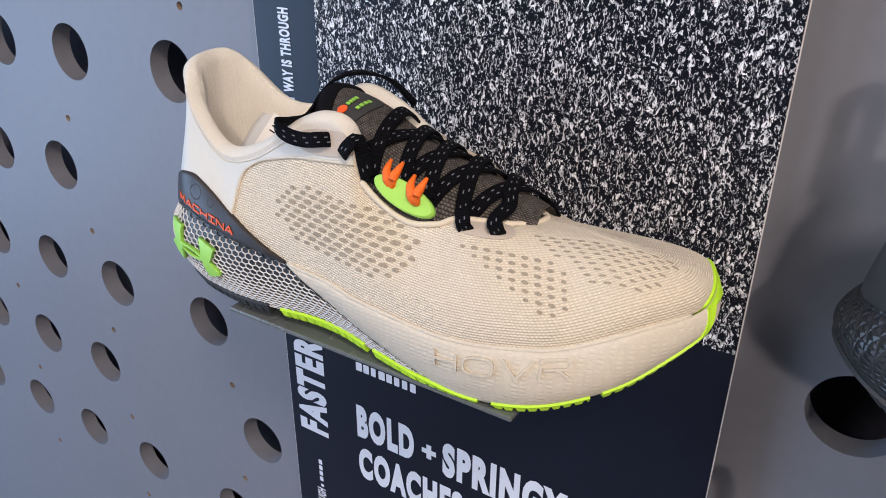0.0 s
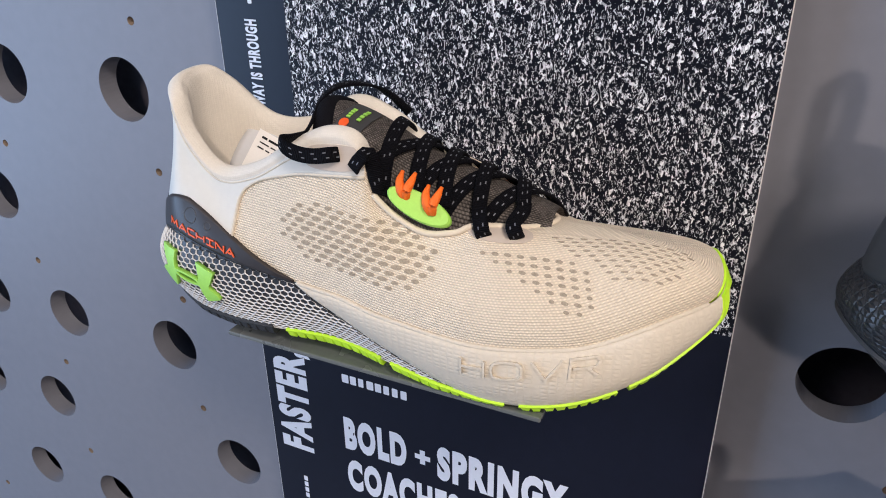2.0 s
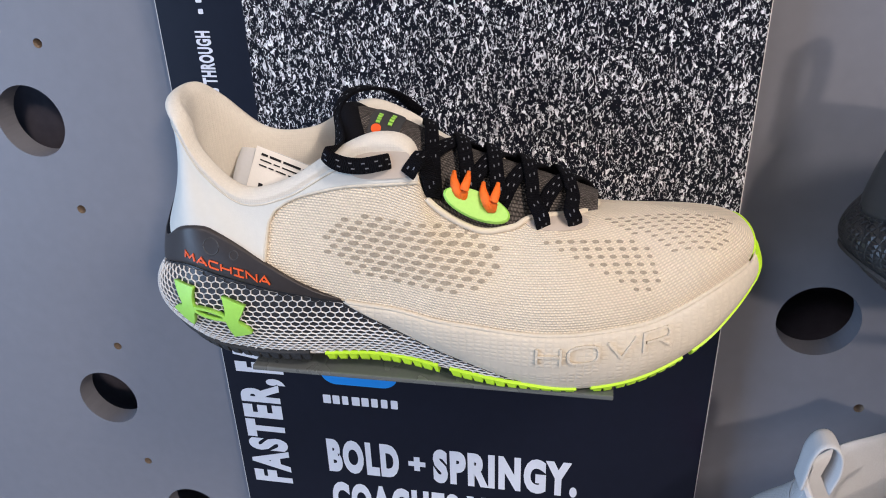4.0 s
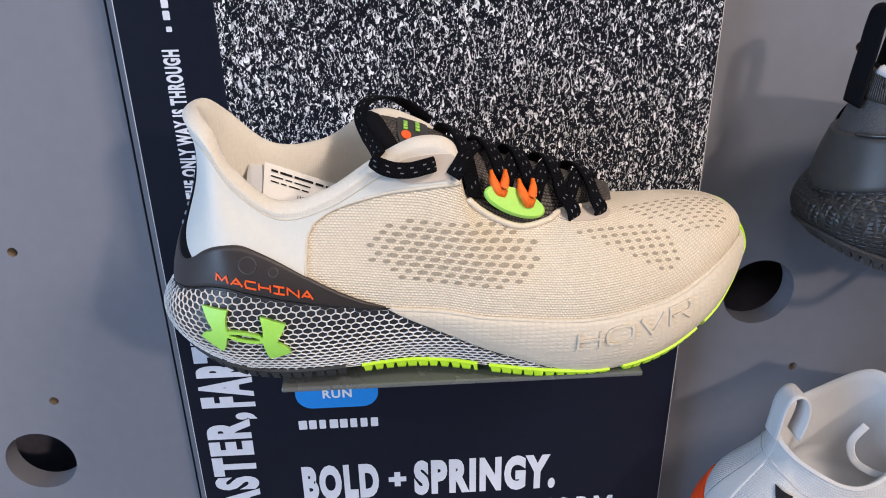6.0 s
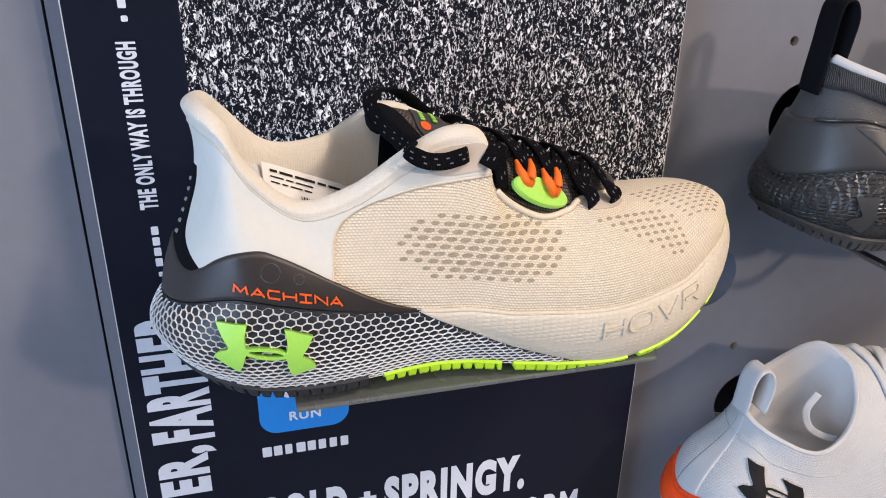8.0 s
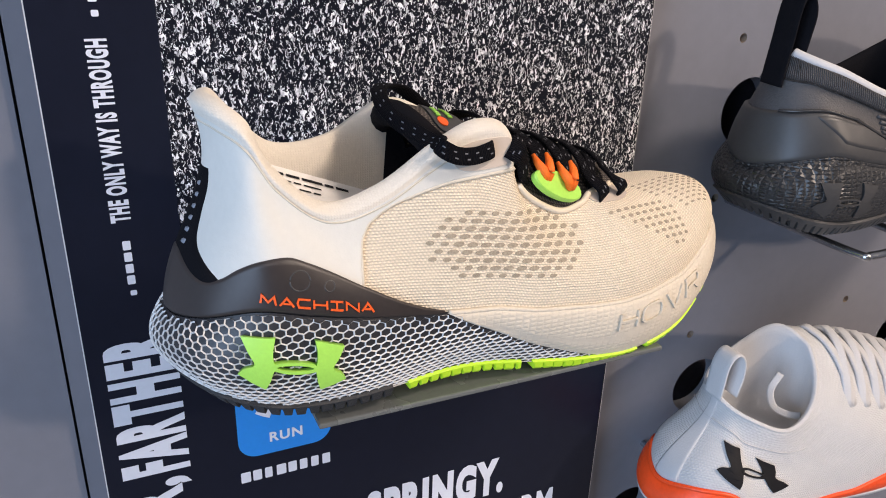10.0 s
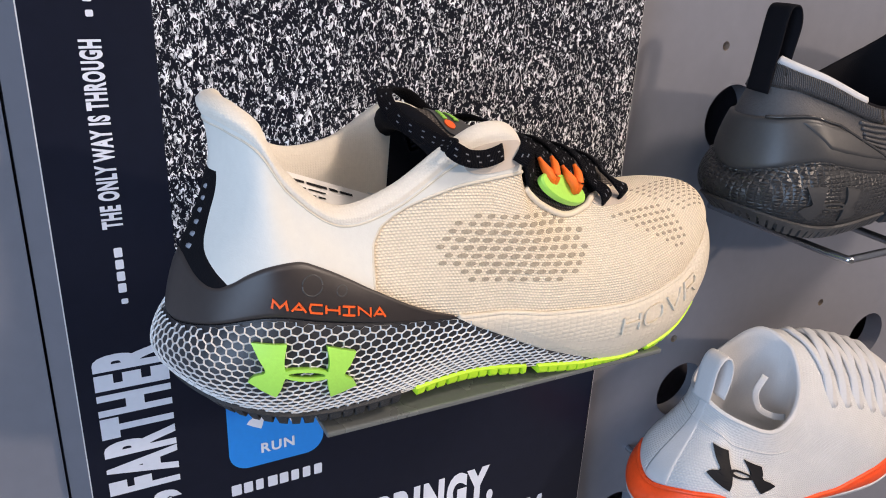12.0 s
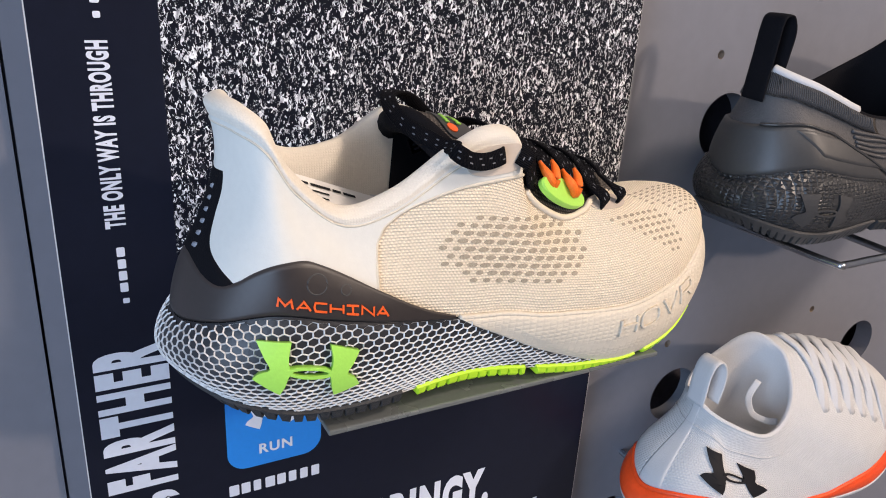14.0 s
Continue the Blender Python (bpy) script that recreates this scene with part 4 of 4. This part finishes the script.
part("throat_edge", tube_bm(edge, 0.0016, 8), M["knit"], shoe, "thick knitted throat edge")

# laces: flat woven bands, over and under, each with grey flecks
def lace(points, normals, width=0.0074, thick=0.0016, n=46, label=""):
    path = smooth_path(points, n)
    nrm = smooth_path(normals, n)
    ob = part("lace", ribbon_bm(path, nrm, width, thick), M["lace"], shoe, label)
    for k in range(3, n - 3, 4):
        p, t = path[k], (path[k + 1] - path[k - 1]).normalized()
        nr = (nrm[k] - t * nrm[k].dot(t)).normalized()
        sd = t.cross(nr)
        for q in (-0.16, 0.16):
            bm = bmesh.new()
            c = p + nr * (thick * 0.60) + sd * (q * width) + t * (0.0007 if q > 0 else -0.0007)
            bm.faces.new([bm.verts.new(c + t * a + sd * b) for a, b in ((-0.0008, -0.00028), (0.0008, -0.00028), (0.0008, 0.00028), (-0.0008, 0.00028))])
            part("fleck", bm, M["lace_fleck"], ob, smooth=False)
    return ob


def strap(xa, xb, lift, ends=None, start=-0.93):
    """Across the tongue from the outer edge at xa to the inner edge at xb."""
    pts, nr = [], []
    for s in np.linspace(start, 0.93, 9):
        x = xa + (xb - xa) * (s - start) / (0.93 - start)
        n = tongue_n(x, s)
        pts.append(tongue(x, s) + n * (lift + 0.0012 * math.cos(s * 1.6)))
        nr.append(n)
    if ends:
        pts, nr = [V3(e) for e in ends] + pts, [V3((0.1, -0.8, 0.6))] * len(ends) + nr
    return lace(pts, nr)


for a, b in ((0.160, 0.186), (0.181, 0.203), (0.196, 0.221), (0.214, 0.240)):
    strap(a, b, 0.0014, None, -0.66 if a < 0.17 else -0.80)
strap(0.166, 0.151, 0.0034, [(0.1565, -0.1505, 1.3020), (0.1595, -0.1500, 1.3065), (0.163, -0.1455, 1.3085)])
strap(0.182, 0.166, 0.0034, None, -0.80)
strap(0.195, 0.183, 0.0034, None, -0.76)
strap(0.2100, 0.200, 0.0034, [(0.2172, -0.1362, 1.2728), (0.2168, -0.1385, 1.2762), (0.2155, -0.1372, 1.2800)], -0.66)
strap(0.2280, 0.217, 0.0034, [(0.2316, -0.1315, 1.2730), (0.2312, -0.1338, 1.2768), (0.2295, -0.1315, 1.2800)], -0.55)
lace([(0.1490, -0.1475, 1.3075), (0.1450, -0.1525, 1.3080), (0.1365, -0.1548, 1.3070), (0.1275, -0.1565, 1.3085), (0.1205, -0.1560, 1.3125), (0.1230, -0.1500, 1.3125), (0.1225, -0.1410, 1.3112), (0.1200, -0.1310, 1.3125), (0.1160, -0.1200, 1.3150), (0.1135, -0.1080, 1.3205), (0.1165, -0.0960, 1.3245), (0.1250, -0.0860, 1.3240), (0.1360, -0.0800, 1.3190), (0.1480, -0.0770, 1.3085)],
     [(0, -1, 0.2), (0, -1, 0.2), (0, -1, 0.2), (0, -1, 0.3), (-1, -0.6, 0.3), (-0.8, -0.2, 0.8), (-0.6, -0.5, 0.7), (-0.8, -0.3, 0.6), (-0.9, -0.2, 0.4), (-0.6, -0.1, 0.9), (-0.1, -0.1, 1), (0.1, 0.1, 1), (0.2, 0.8, 0.8), (0.2, 1, 0.5)], n=80)
for cx, base in ((0.1800, 1.2880), (0.1935, 1.2830)):
    for d in (-1, 1):
        p = V3((cx, -0.1432, base))
        part("lace_loop", tube_bm(smooth_path([p + V3((d * 0.0006, 0, 0)), p + V3((d * 0.0014 - 0.0006, -0.001, 0.0045)), p + V3((d * 0.0030 - 0.0010, 0.0020, 0.0085)), p + V3((d * 0.0034 - 0.001, 0.0060, 0.0115))], 16), lambda t: 0.0010 + 0.0013 * math.sin(math.pi * min(1, 0.15 + t * 0.9)), 8), M["orange"], shoe, "orange cord loop")
for x, s in ((0.187, 0.96), (0.204, 0.96)):
    p = tongue(x, s)
    part("lace_loop", tube_bm(smooth_path([p + V3((-0.004, 0.003, -0.001)), p + V3((-0.001, 0.001, 0.0048)), p + V3((0.003, 0.0, 0.0048)), p + V3((0.006, 0.003, -0.001))], 16), 0.0018, 8), M["orange"], shoe, "orange cord loop")

# outsole pods with notched edges
def pod(u0, u1, material, label, deep=0.0042, high=0.0030, inset=0.018, pitch=0.0056, last=last, shoe=shoe, rest=1.1927):
    us = np.linspace(u0, u1, max(24, int((u1 - u0) * 26)))
    bm = bmesh.new()
    rings, s, prev = [], 0.0, None
    for u in us:
        b, o = last.bottom(u), last.out(u)
        if prev is not None:
            s += (b - prev).length
        prev = b
        notch = (s % pitch) < pitch * 0.22
        d = deep * (0.30 if notch else 1.0)
        d = min(d, max(0.0006, b.z - rest)) if b.z < rest + 0.0066 else d
        hi = high(u) if callable(high) else high
        f = loop(last.F, u)
        up, nrm = last.with_normal(last.sole, u, min(1.0, hi / (f.z - b.z)))
        md, nm = last.with_normal(last.sole, u, min(1.0, 0.5 * hi / (f.z - b.z)))
        rings.append([bm.verts.new(q) for q in (up + nrm * 0.0002, up + nrm * 0.0016 - V3((0, 0, 0.0004)), md + nm * 0.0018, b + o * (0.0012 if not notch else 0.0002) - V3((0, 0, d * 0.6)), b - o * 0.0004 - V3((0, 0, d)), b - o * inset - V3((0, 0, d * 0.9)), b - o * inset + V3((0, 0, 0.001)))])
    m = len(rings[0])
    for a, b in zip(rings, rings[1:]):
        for k in range(m):
            bm.faces.new((a[k], a[(k + 1) % m], b[(k + 1) % m], b[k]))
    bm.faces.new(rings[0])
    bm.faces.new(rings[-1])
    return part("outsole_pod", bm, material, shoe, label, False)


ux = lambda x: last.find_u(last.bottom and (lambda u, v: last.bottom(u)), x, 0)
pod(-3.6, ux(0.101), M["black_rubber"], "black rubber heel tread", 0.0045, 0.0042)
pod(ux(0.109), ux(0.168), M["lime_sole"], "lime green outsole pod")
pod(ux(0.174), ux(0.236), M["lime_sole"], "lime green outsole pod", 0.0040)
tip = lambda u: 0.0032 + 0.026 * smooth01(14.75, 15.25, u) * (1 - smooth01(15.9, 17.0, u))
pod(ux(0.243), ux(0.2850), M["lime_sole"], "lime green outsole pod", 0.0036)
pod(ux(0.2895), 17.5, M["lime_sole"], "lime green toe pod wrapping the tip", 0.0036, tip)

part("toe_bumper", last.patch(last.upper, 14.95, 16.7, 0.0, lambda a: 0.02 + 0.13 * math.sin(math.pi * a), 0.0010, 40, 6), M["lime_sole"], shoe, "lime green rubber toe tip")

# clear shaper and size label inside the shoe
shaper = thing("shoe_insert", (0, 0, 0), "clear plastic insert sheet inside the cream shoe", "insert")
A, B = V3((0.054, -0.124, 1.2720)), V3((0.054, -0.0915, 1.2975))
ex, ey = V3((1, 0, -0.38)), (B - A)
sheet = lambda a, b, lift=0.0: A + ex * (0.070 * a) + ey * b + V3((0, -0.5, 0.8)) * lift
part("sheet", grid_bm(lambda a, b: (sheet(a, b, 0.004 * math.sin(math.pi * b)), None), 20, 10, thick=0.0008), M["insert"], shaper)
part("bead", tube_bm([sheet(a, 1.0) for a in np.linspace(0, 1, 12)], 0.0012, 8), M["insert"], shaper)
tag = thing("size_label", (0, 0, 0), "white paper size label with printed bars on the insert", "label")
part("paper", grid_bm(lambda a, b: (sheet(0.12 + 0.70 * a, 0.20 + 0.66 * b, 0.0055), None), 8, 4), M["label"], tag)


def print_bar(name, a, b, da, db):
    bm = bmesh.new()
    bm.faces.new([bm.verts.new(sheet(a + p * da, b + q * db, 0.0060)) for p, q in ((0, 0), (1, 0), (1, 1), (0, 1))])
    part(name, bm, M["ink"], tag, smooth=False)


for r, widths in enumerate(((5, 9, 14, 6, 9), (9, 5, 12), (6, 4, 8, 5))):
    a = 0.17
    for w in widths:
        print_bar("print_bar", a, 0.745 - 0.075 * r, w * 0.0095, 0.034 if r == 0 else 0.020)
        a += w * 0.0095 + 0.016
for k in range(22):
    print_bar("code_bar", 0.36 + k * 0.0165, 0.36, 0.004 + 0.0025 * (k * 7 % 3), 0.15)
for k in range(3):
    print_bar("print_bar", 0.20 + k * 0.055, 0.29, 0.032, 0.07)


# ---- the two neighbouring shoes ----
def shifted(d):
    return [V3(p) + V3(d) for p in FEATHER]


def opening(cx, a, cy, b, zs, inner):
    """A collar loop with stations from the heel round the outer side."""
    zf, zi = spline((0, 0.25, 0.5, 0.75, 1.0), zs), spline((0, 0.25, 0.5, 0.75, 1.0), inner)
    pts = []
    for k in range(27):
        t = k / 15 if k <= 15 else 1 + (k - 15) / 12
        pts.append((cx - a * math.cos(math.pi * t), cy - b * math.sin(math.pi * t), zf(t) if t <= 1 else zi(2 - t)))
    return pts


def neighbour(name, label, d, G, bl, sole_mat, upper_mat, lining_mat, heel_lean, dip=lambda x: 0.0):
    t = thing(name, (0, 0, 0), label, "shoe", "shoes on the wall")
    L = Last([p + V3((0, 0, dip(p.x - d[0] - 0.015))) for p in shifted(d)], G, lambda x: ground(x) + d[2], bl, heel_lean)
    ub = grid_bm(lambda a, b: (L.upper(27 * a, b), None), 200, 30, True, metres=(0.75, 0.08))
    ut = BVHTree.FromBMesh(ub)
    part("upper", ub, upper_mat, t)
    sb = grid_bm(lambda a, b: (L.sole(27 * a, b), None), 200, 20, True, metres=(0.75, 0.06))
    st = BVHTree.FromBMesh(sb)
    sb.faces.new(sb.verts[:][:200])
    part("midsole", sb, sole_mat, t)
    part("welt", tube_bm([loop(L.F, u) + L.out(u) * 0.0004 for u in np.linspace(0, 27, 160, endpoint=False)], 0.0017, 8, True), sole_mat, t)
    low = d[2] + 1.254

    def inner(a, b):
        u = 27 * a
        g, o = loop(L.G, u), L.out(u)
        c = V3((sum(p.x for p in L.G) / 27, sum(p.y for p in L.G) / 27, 0))
        q = V3((c.x - g.x, c.y - g.y, 0)).normalized()
        ps = [g + q * -0.0006, g + V3((0, 0, 0.0018)) + q * 0.0012, g + q * 0.0035, g + q * 0.004 - V3((0, 0, 0.02)), V3((g.x, g.y, low)) + q * 0.001, V3((c.x, c.y, low))]
        k = b * 5
        i = min(4, int(k))
        return ps[i].lerp(ps[i + 1], k - i), None
    part("collar_lining", grid_bm(inner, 120, 15, True, metres=(0.3, 0.09)), lining_mat, t)
    return t, L, ut, st


def wire_bracket(x, z, reach, width, label):
    t = thing("wire_bracket", (x, 0, z), label, "bracket", "wire brackets")
    pts = [(-width / 2, 0.012, 0.0), (-width / 2, -0.02, 0), (-width / 2, -reach * 0.6, 0), (-width / 2 + 0.002, -reach + 0.004, 0), (-width / 2 + 0.008, -reach, 0), (0, -reach, 0), (width / 2 - 0.008, -reach, 0), (width / 2 - 0.002, -reach + 0.004, 0), (width / 2, -reach * 0.6, 0), (width / 2, -0.02, 0), (width / 2, 0.012, 0)]
    part("wire", tube_bm(smooth_path(pts, 60), 0.0028, 10), M["chrome"], t)
    return t


# black shoe
black_d = (0.365, 0.048, 0.016)
BG = opening(0.466, 0.070, -0.070, 0.037, (1.330, 1.318, 1.300, 1.304, 1.356), (1.330, 1.314, 1.304, 1.326, 1.356))
bbelly = spline((0, 0.05, 0.10, 0.16, 0.22, 0.31), (0.014, 0.013, 0.009, 0.006, 0.007, 0.005))
bshoe, BL, but, bst = neighbour("running_shoe", "black running shoe with knit collar and textured foam sole", black_d, BG, bbelly, M["black_foam"], M["black_upper"], M["black_cloth"], 0.004)
part("heel_clip", BL.patch(BL.upper, -4.0, lambda v: 6.2 - 5.5 * v, 0.0, 0.50, 0.0024, 70, 14), M["black_gloss"], bshoe, "smooth black moulded heel clip")
part("clip_window", BL.patch(BL.upper, lambda v: 1.5 + 2.2 * (0.5 - v), lambda v: 6.2 - 6.0 * v, 0.14, 0.46, 0.0032, 50, 10), M["black_gloss"], bshoe, "glossy raised window of the clip")
edge = [BL.with_normal(BL.upper, u, v) for u, v in [(0.6 + 2.8 * k / 20, 0.50) for k in range(20)] + [(3.45 + 2.75 * k / 20, 0.50 - 0.50 * k / 20) for k in range(20)]]
part("clip_edge", tube_bm([p + n * 0.0024 for p, n in edge], 0.0009, 8), M["clip_gloss"], bshoe, "shiny moulded edge of the clip")
for k in range(5):
    ridge = [BL.with_normal(BL.upper, u, 0.40 + 0.075 * k + 0.05 * math.sin(0.9 * u + 0.3 * k)) for u in np.linspace(4.3 + 0.25 * k, 11, 40)]
    part("knit_ridge", tube_bm([p + n * 0.0003 for p, n in ridge], 0.0013, 6), M["black_upper"], bshoe)
part("knit_collar", BL.patch(BL.upper, -5.0, 7.5, 0.78, 1.0, 0.0016, 120, 8), M["tongue"], bshoe, "ribbed dark grey knit collar")
for k in range(90):
    u = -3.0 + 10.2 * k / 90
    rib = [BL.with_normal(BL.upper, u + 0.02 * j, 0.80 + 0.19 * j / 4) for j in range(5)]
    part("collar_rib", tube_bm([p + n * 0.0016 for p, n in rib], 0.0005, 4), M["black_upper"], bshoe)
lip = [loop(BL.G, u) + V3((0, 0.003, 0.0012)) for u in np.linspace(1.0, 6.4, 40)]
part("white_lip", tube_bm(lip, 0.0036, 8), M["white_plain"], bshoe, "white lining edge")
tab = [(0.3885, -0.0700, 1.3085), (0.3890, -0.0705, 1.320), (0.3905, -0.0710, 1.336), (0.3915, -0.0715, 1.352), (0.3940, -0.0715, 1.3605), (0.4010, -0.0715, 1.3610), (0.4050, -0.0715, 1.352), (0.4040, -0.0710, 1.338), (0.4020, -0.0705, 1.324)]
part("pull_tab", ribbon_bm(smooth_path(tab, 40), smooth_path([(-1, 0, 0.2), (-1, 0, 0.2), (-1, 0, 0), (-1, 0, 0.2), (-0.5, 0, 1), (0.5, 0, 1), (1, 0, 0.2), (1, 0, 0), (1, 0, 0)], 40), 0.0180, 0.0018), M["black_cloth"], bshoe, "black woven pull tab")
em = emblem_bm()
for v in em.verts:
    x, y = v.co.x * 0.0225, v.co.y * 0.0120
    v.co = V3((0.4220 + x, 1.2420 - x * 0.10 + y, 0))
drape(em, side_on(bst, inner=-0.075), 0.0012, 0.0012, "emblem", M["black_gloss"], bshoe, "black raised emblem")
pod(-4.0, 6.0, M["black_gloss"], "black rubber tread", 0.0050, 0.0085, last=BL, shoe=bshoe, rest=1.2055)
pod(6.4, 12.0, M["black_rubber"], "black rubber tread", 0.0050, 0.0060, last=BL, shoe=bshoe, rest=1.2055)
wire_bracket(0.476, 1.2025, 0.123, 0.066, "bare steel wire bracket under the black shoe")

# white shoe
white_d = (0.3205, 0.028, -0.211)
WG = opening(0.4160, 0.0440, -0.090, 0.0335, (1.094, 1.083, 1.073, 1.088, 1.114), (1.094, 1.093, 1.104, 1.123, 1.114))
DIP = lambda x: -0.022 * smooth01(0.015, 0.055, x) * (1 - 0.65 * smooth01(0.12, 0.22, x))
wshoe, WL, wut, wst = neighbour("running_shoe", "white knit running shoe with coral orange midsole", white_d, WG, belly, M["coral"], M["white_knit"], M["white_plain"], -0.006, DIP)
part("sole_base", WL.patch(WL.sole, -5.0, 13.0, 0.0, 0.36, 0.0012, 120, 8), M["white_plain"], wshoe, "white lower midsole")
part("heel_strip", WL.patch(WL.upper, -0.45, 0.45, 0.02, 0.97, 0.0005, 12, 30), M["white_plain"], wshoe, "white heel strip")
rim = [WL.with_normal(WL.upper, u, 0.74) for u in np.linspace(-4, 8.0, 90)]
part("collar_stitch", tube_bm([p + n * 0.0002 for p, n in rim], 0.0005, 5), M["white_plain"], wshoe)
tab = [(0.3695, -0.0900, 1.0935), (0.3705, -0.0900, 1.1035), (0.3720, -0.0900, 1.1175), (0.3760, -0.0900, 1.1255), (0.3820, -0.0900, 1.1265), (0.3870, -0.0900, 1.1195), (0.3880, -0.0900, 1.1075), (0.3850, -0.0900, 1.0925)]
part("pull_tab", ribbon_bm(smooth_path(tab, 40), smooth_path([(-1, 0, 0.2), (-1, 0, 0.2), (-1, 0, 0.3), (-0.8, 0, 0.6), (0, 0, 1), (0.9, 0, 0.4), (1, 0, 0), (1, 0, 0)], 40), 0.0165, 0.0022), M["white_plain"], wshoe, "white pull tab")
wu = np.linspace(0, 12, 241)
wrun = [0.0]
for a, b in zip(wu, wu[1:]):
    wrun.append(wrun[-1] + (WL.upper(b, 0.35) - WL.upper(a, 0.35)).length)
wmid = float(np.interp(WL.find_u(WL.upper, 0.3835, 0.35, 0.0, 12.0), wu, wrun))


def round_heel(d, z):
    """The white upper's surface, d metres along from the emblem's middle, at height z."""
    u = float(np.interp(wmid + d, wrun, wu))
    lo, hi = 0.0, 1.0
    for _ in range(22):
        m = (lo + hi) / 2
        if WL.upper(u, m).z < z:
            lo = m
        else:
            hi = m
    return WL.with_normal(WL.upper, u, lo)


em = emblem_bm()
for v in em.verts:
    x, y = v.co.x * 0.0305, v.co.y * 0.0125
    v.co = V3((x + y * 0.05, 1.0465 - x * 0.34 + y, 0))
drape(em, round_heel, 0.0012, 0.0012, "emblem", M["ink"], wshoe, "black printed emblem")
wtop = from_above(wut)
for k in range(11):
    pts = []
    for s in np.linspace(-1, 1, 9):
        p, n = wtop(0.478 + 0.0088 * k + 0.008 * s * (1 if k % 2 else -1), -0.092 + 0.026 * s)
        pts.append(p + V3((0, 0, (0.0022 + 0.0015 * (k % 2)) * (1 - 1.9 * s**6))))
    part("lace", ribbon_bm(smooth_path(pts, 24), [V3((0, 0, 1))] * 25, 0.0072, 0.0024), M["white_plain"], wshoe, "white flat lace")
inside = [(0.432, -0.092, 1.098), (0.424, -0.093, 1.086), (0.426, -0.097, 1.074), (0.434, -0.103, 1.069), (0.443, -0.108, 1.068)]
part("lace", ribbon_bm(smooth_path(inside, 24), [V3((-0.6, -0.6, 0.6))] * 25, 0.005, 0.0016), M["white_plain"], wshoe, "white lace end hanging inside")
pod(-4.0, 8.0, M["black_rubber"], "black rubber tread", 0.0040, 0.0030, last=WL, shoe=wshoe, rest=0.9840)
wire_bracket(0.430, 0.9810, 0.140, 0.066, "bare steel wire bracket under the white shoe")
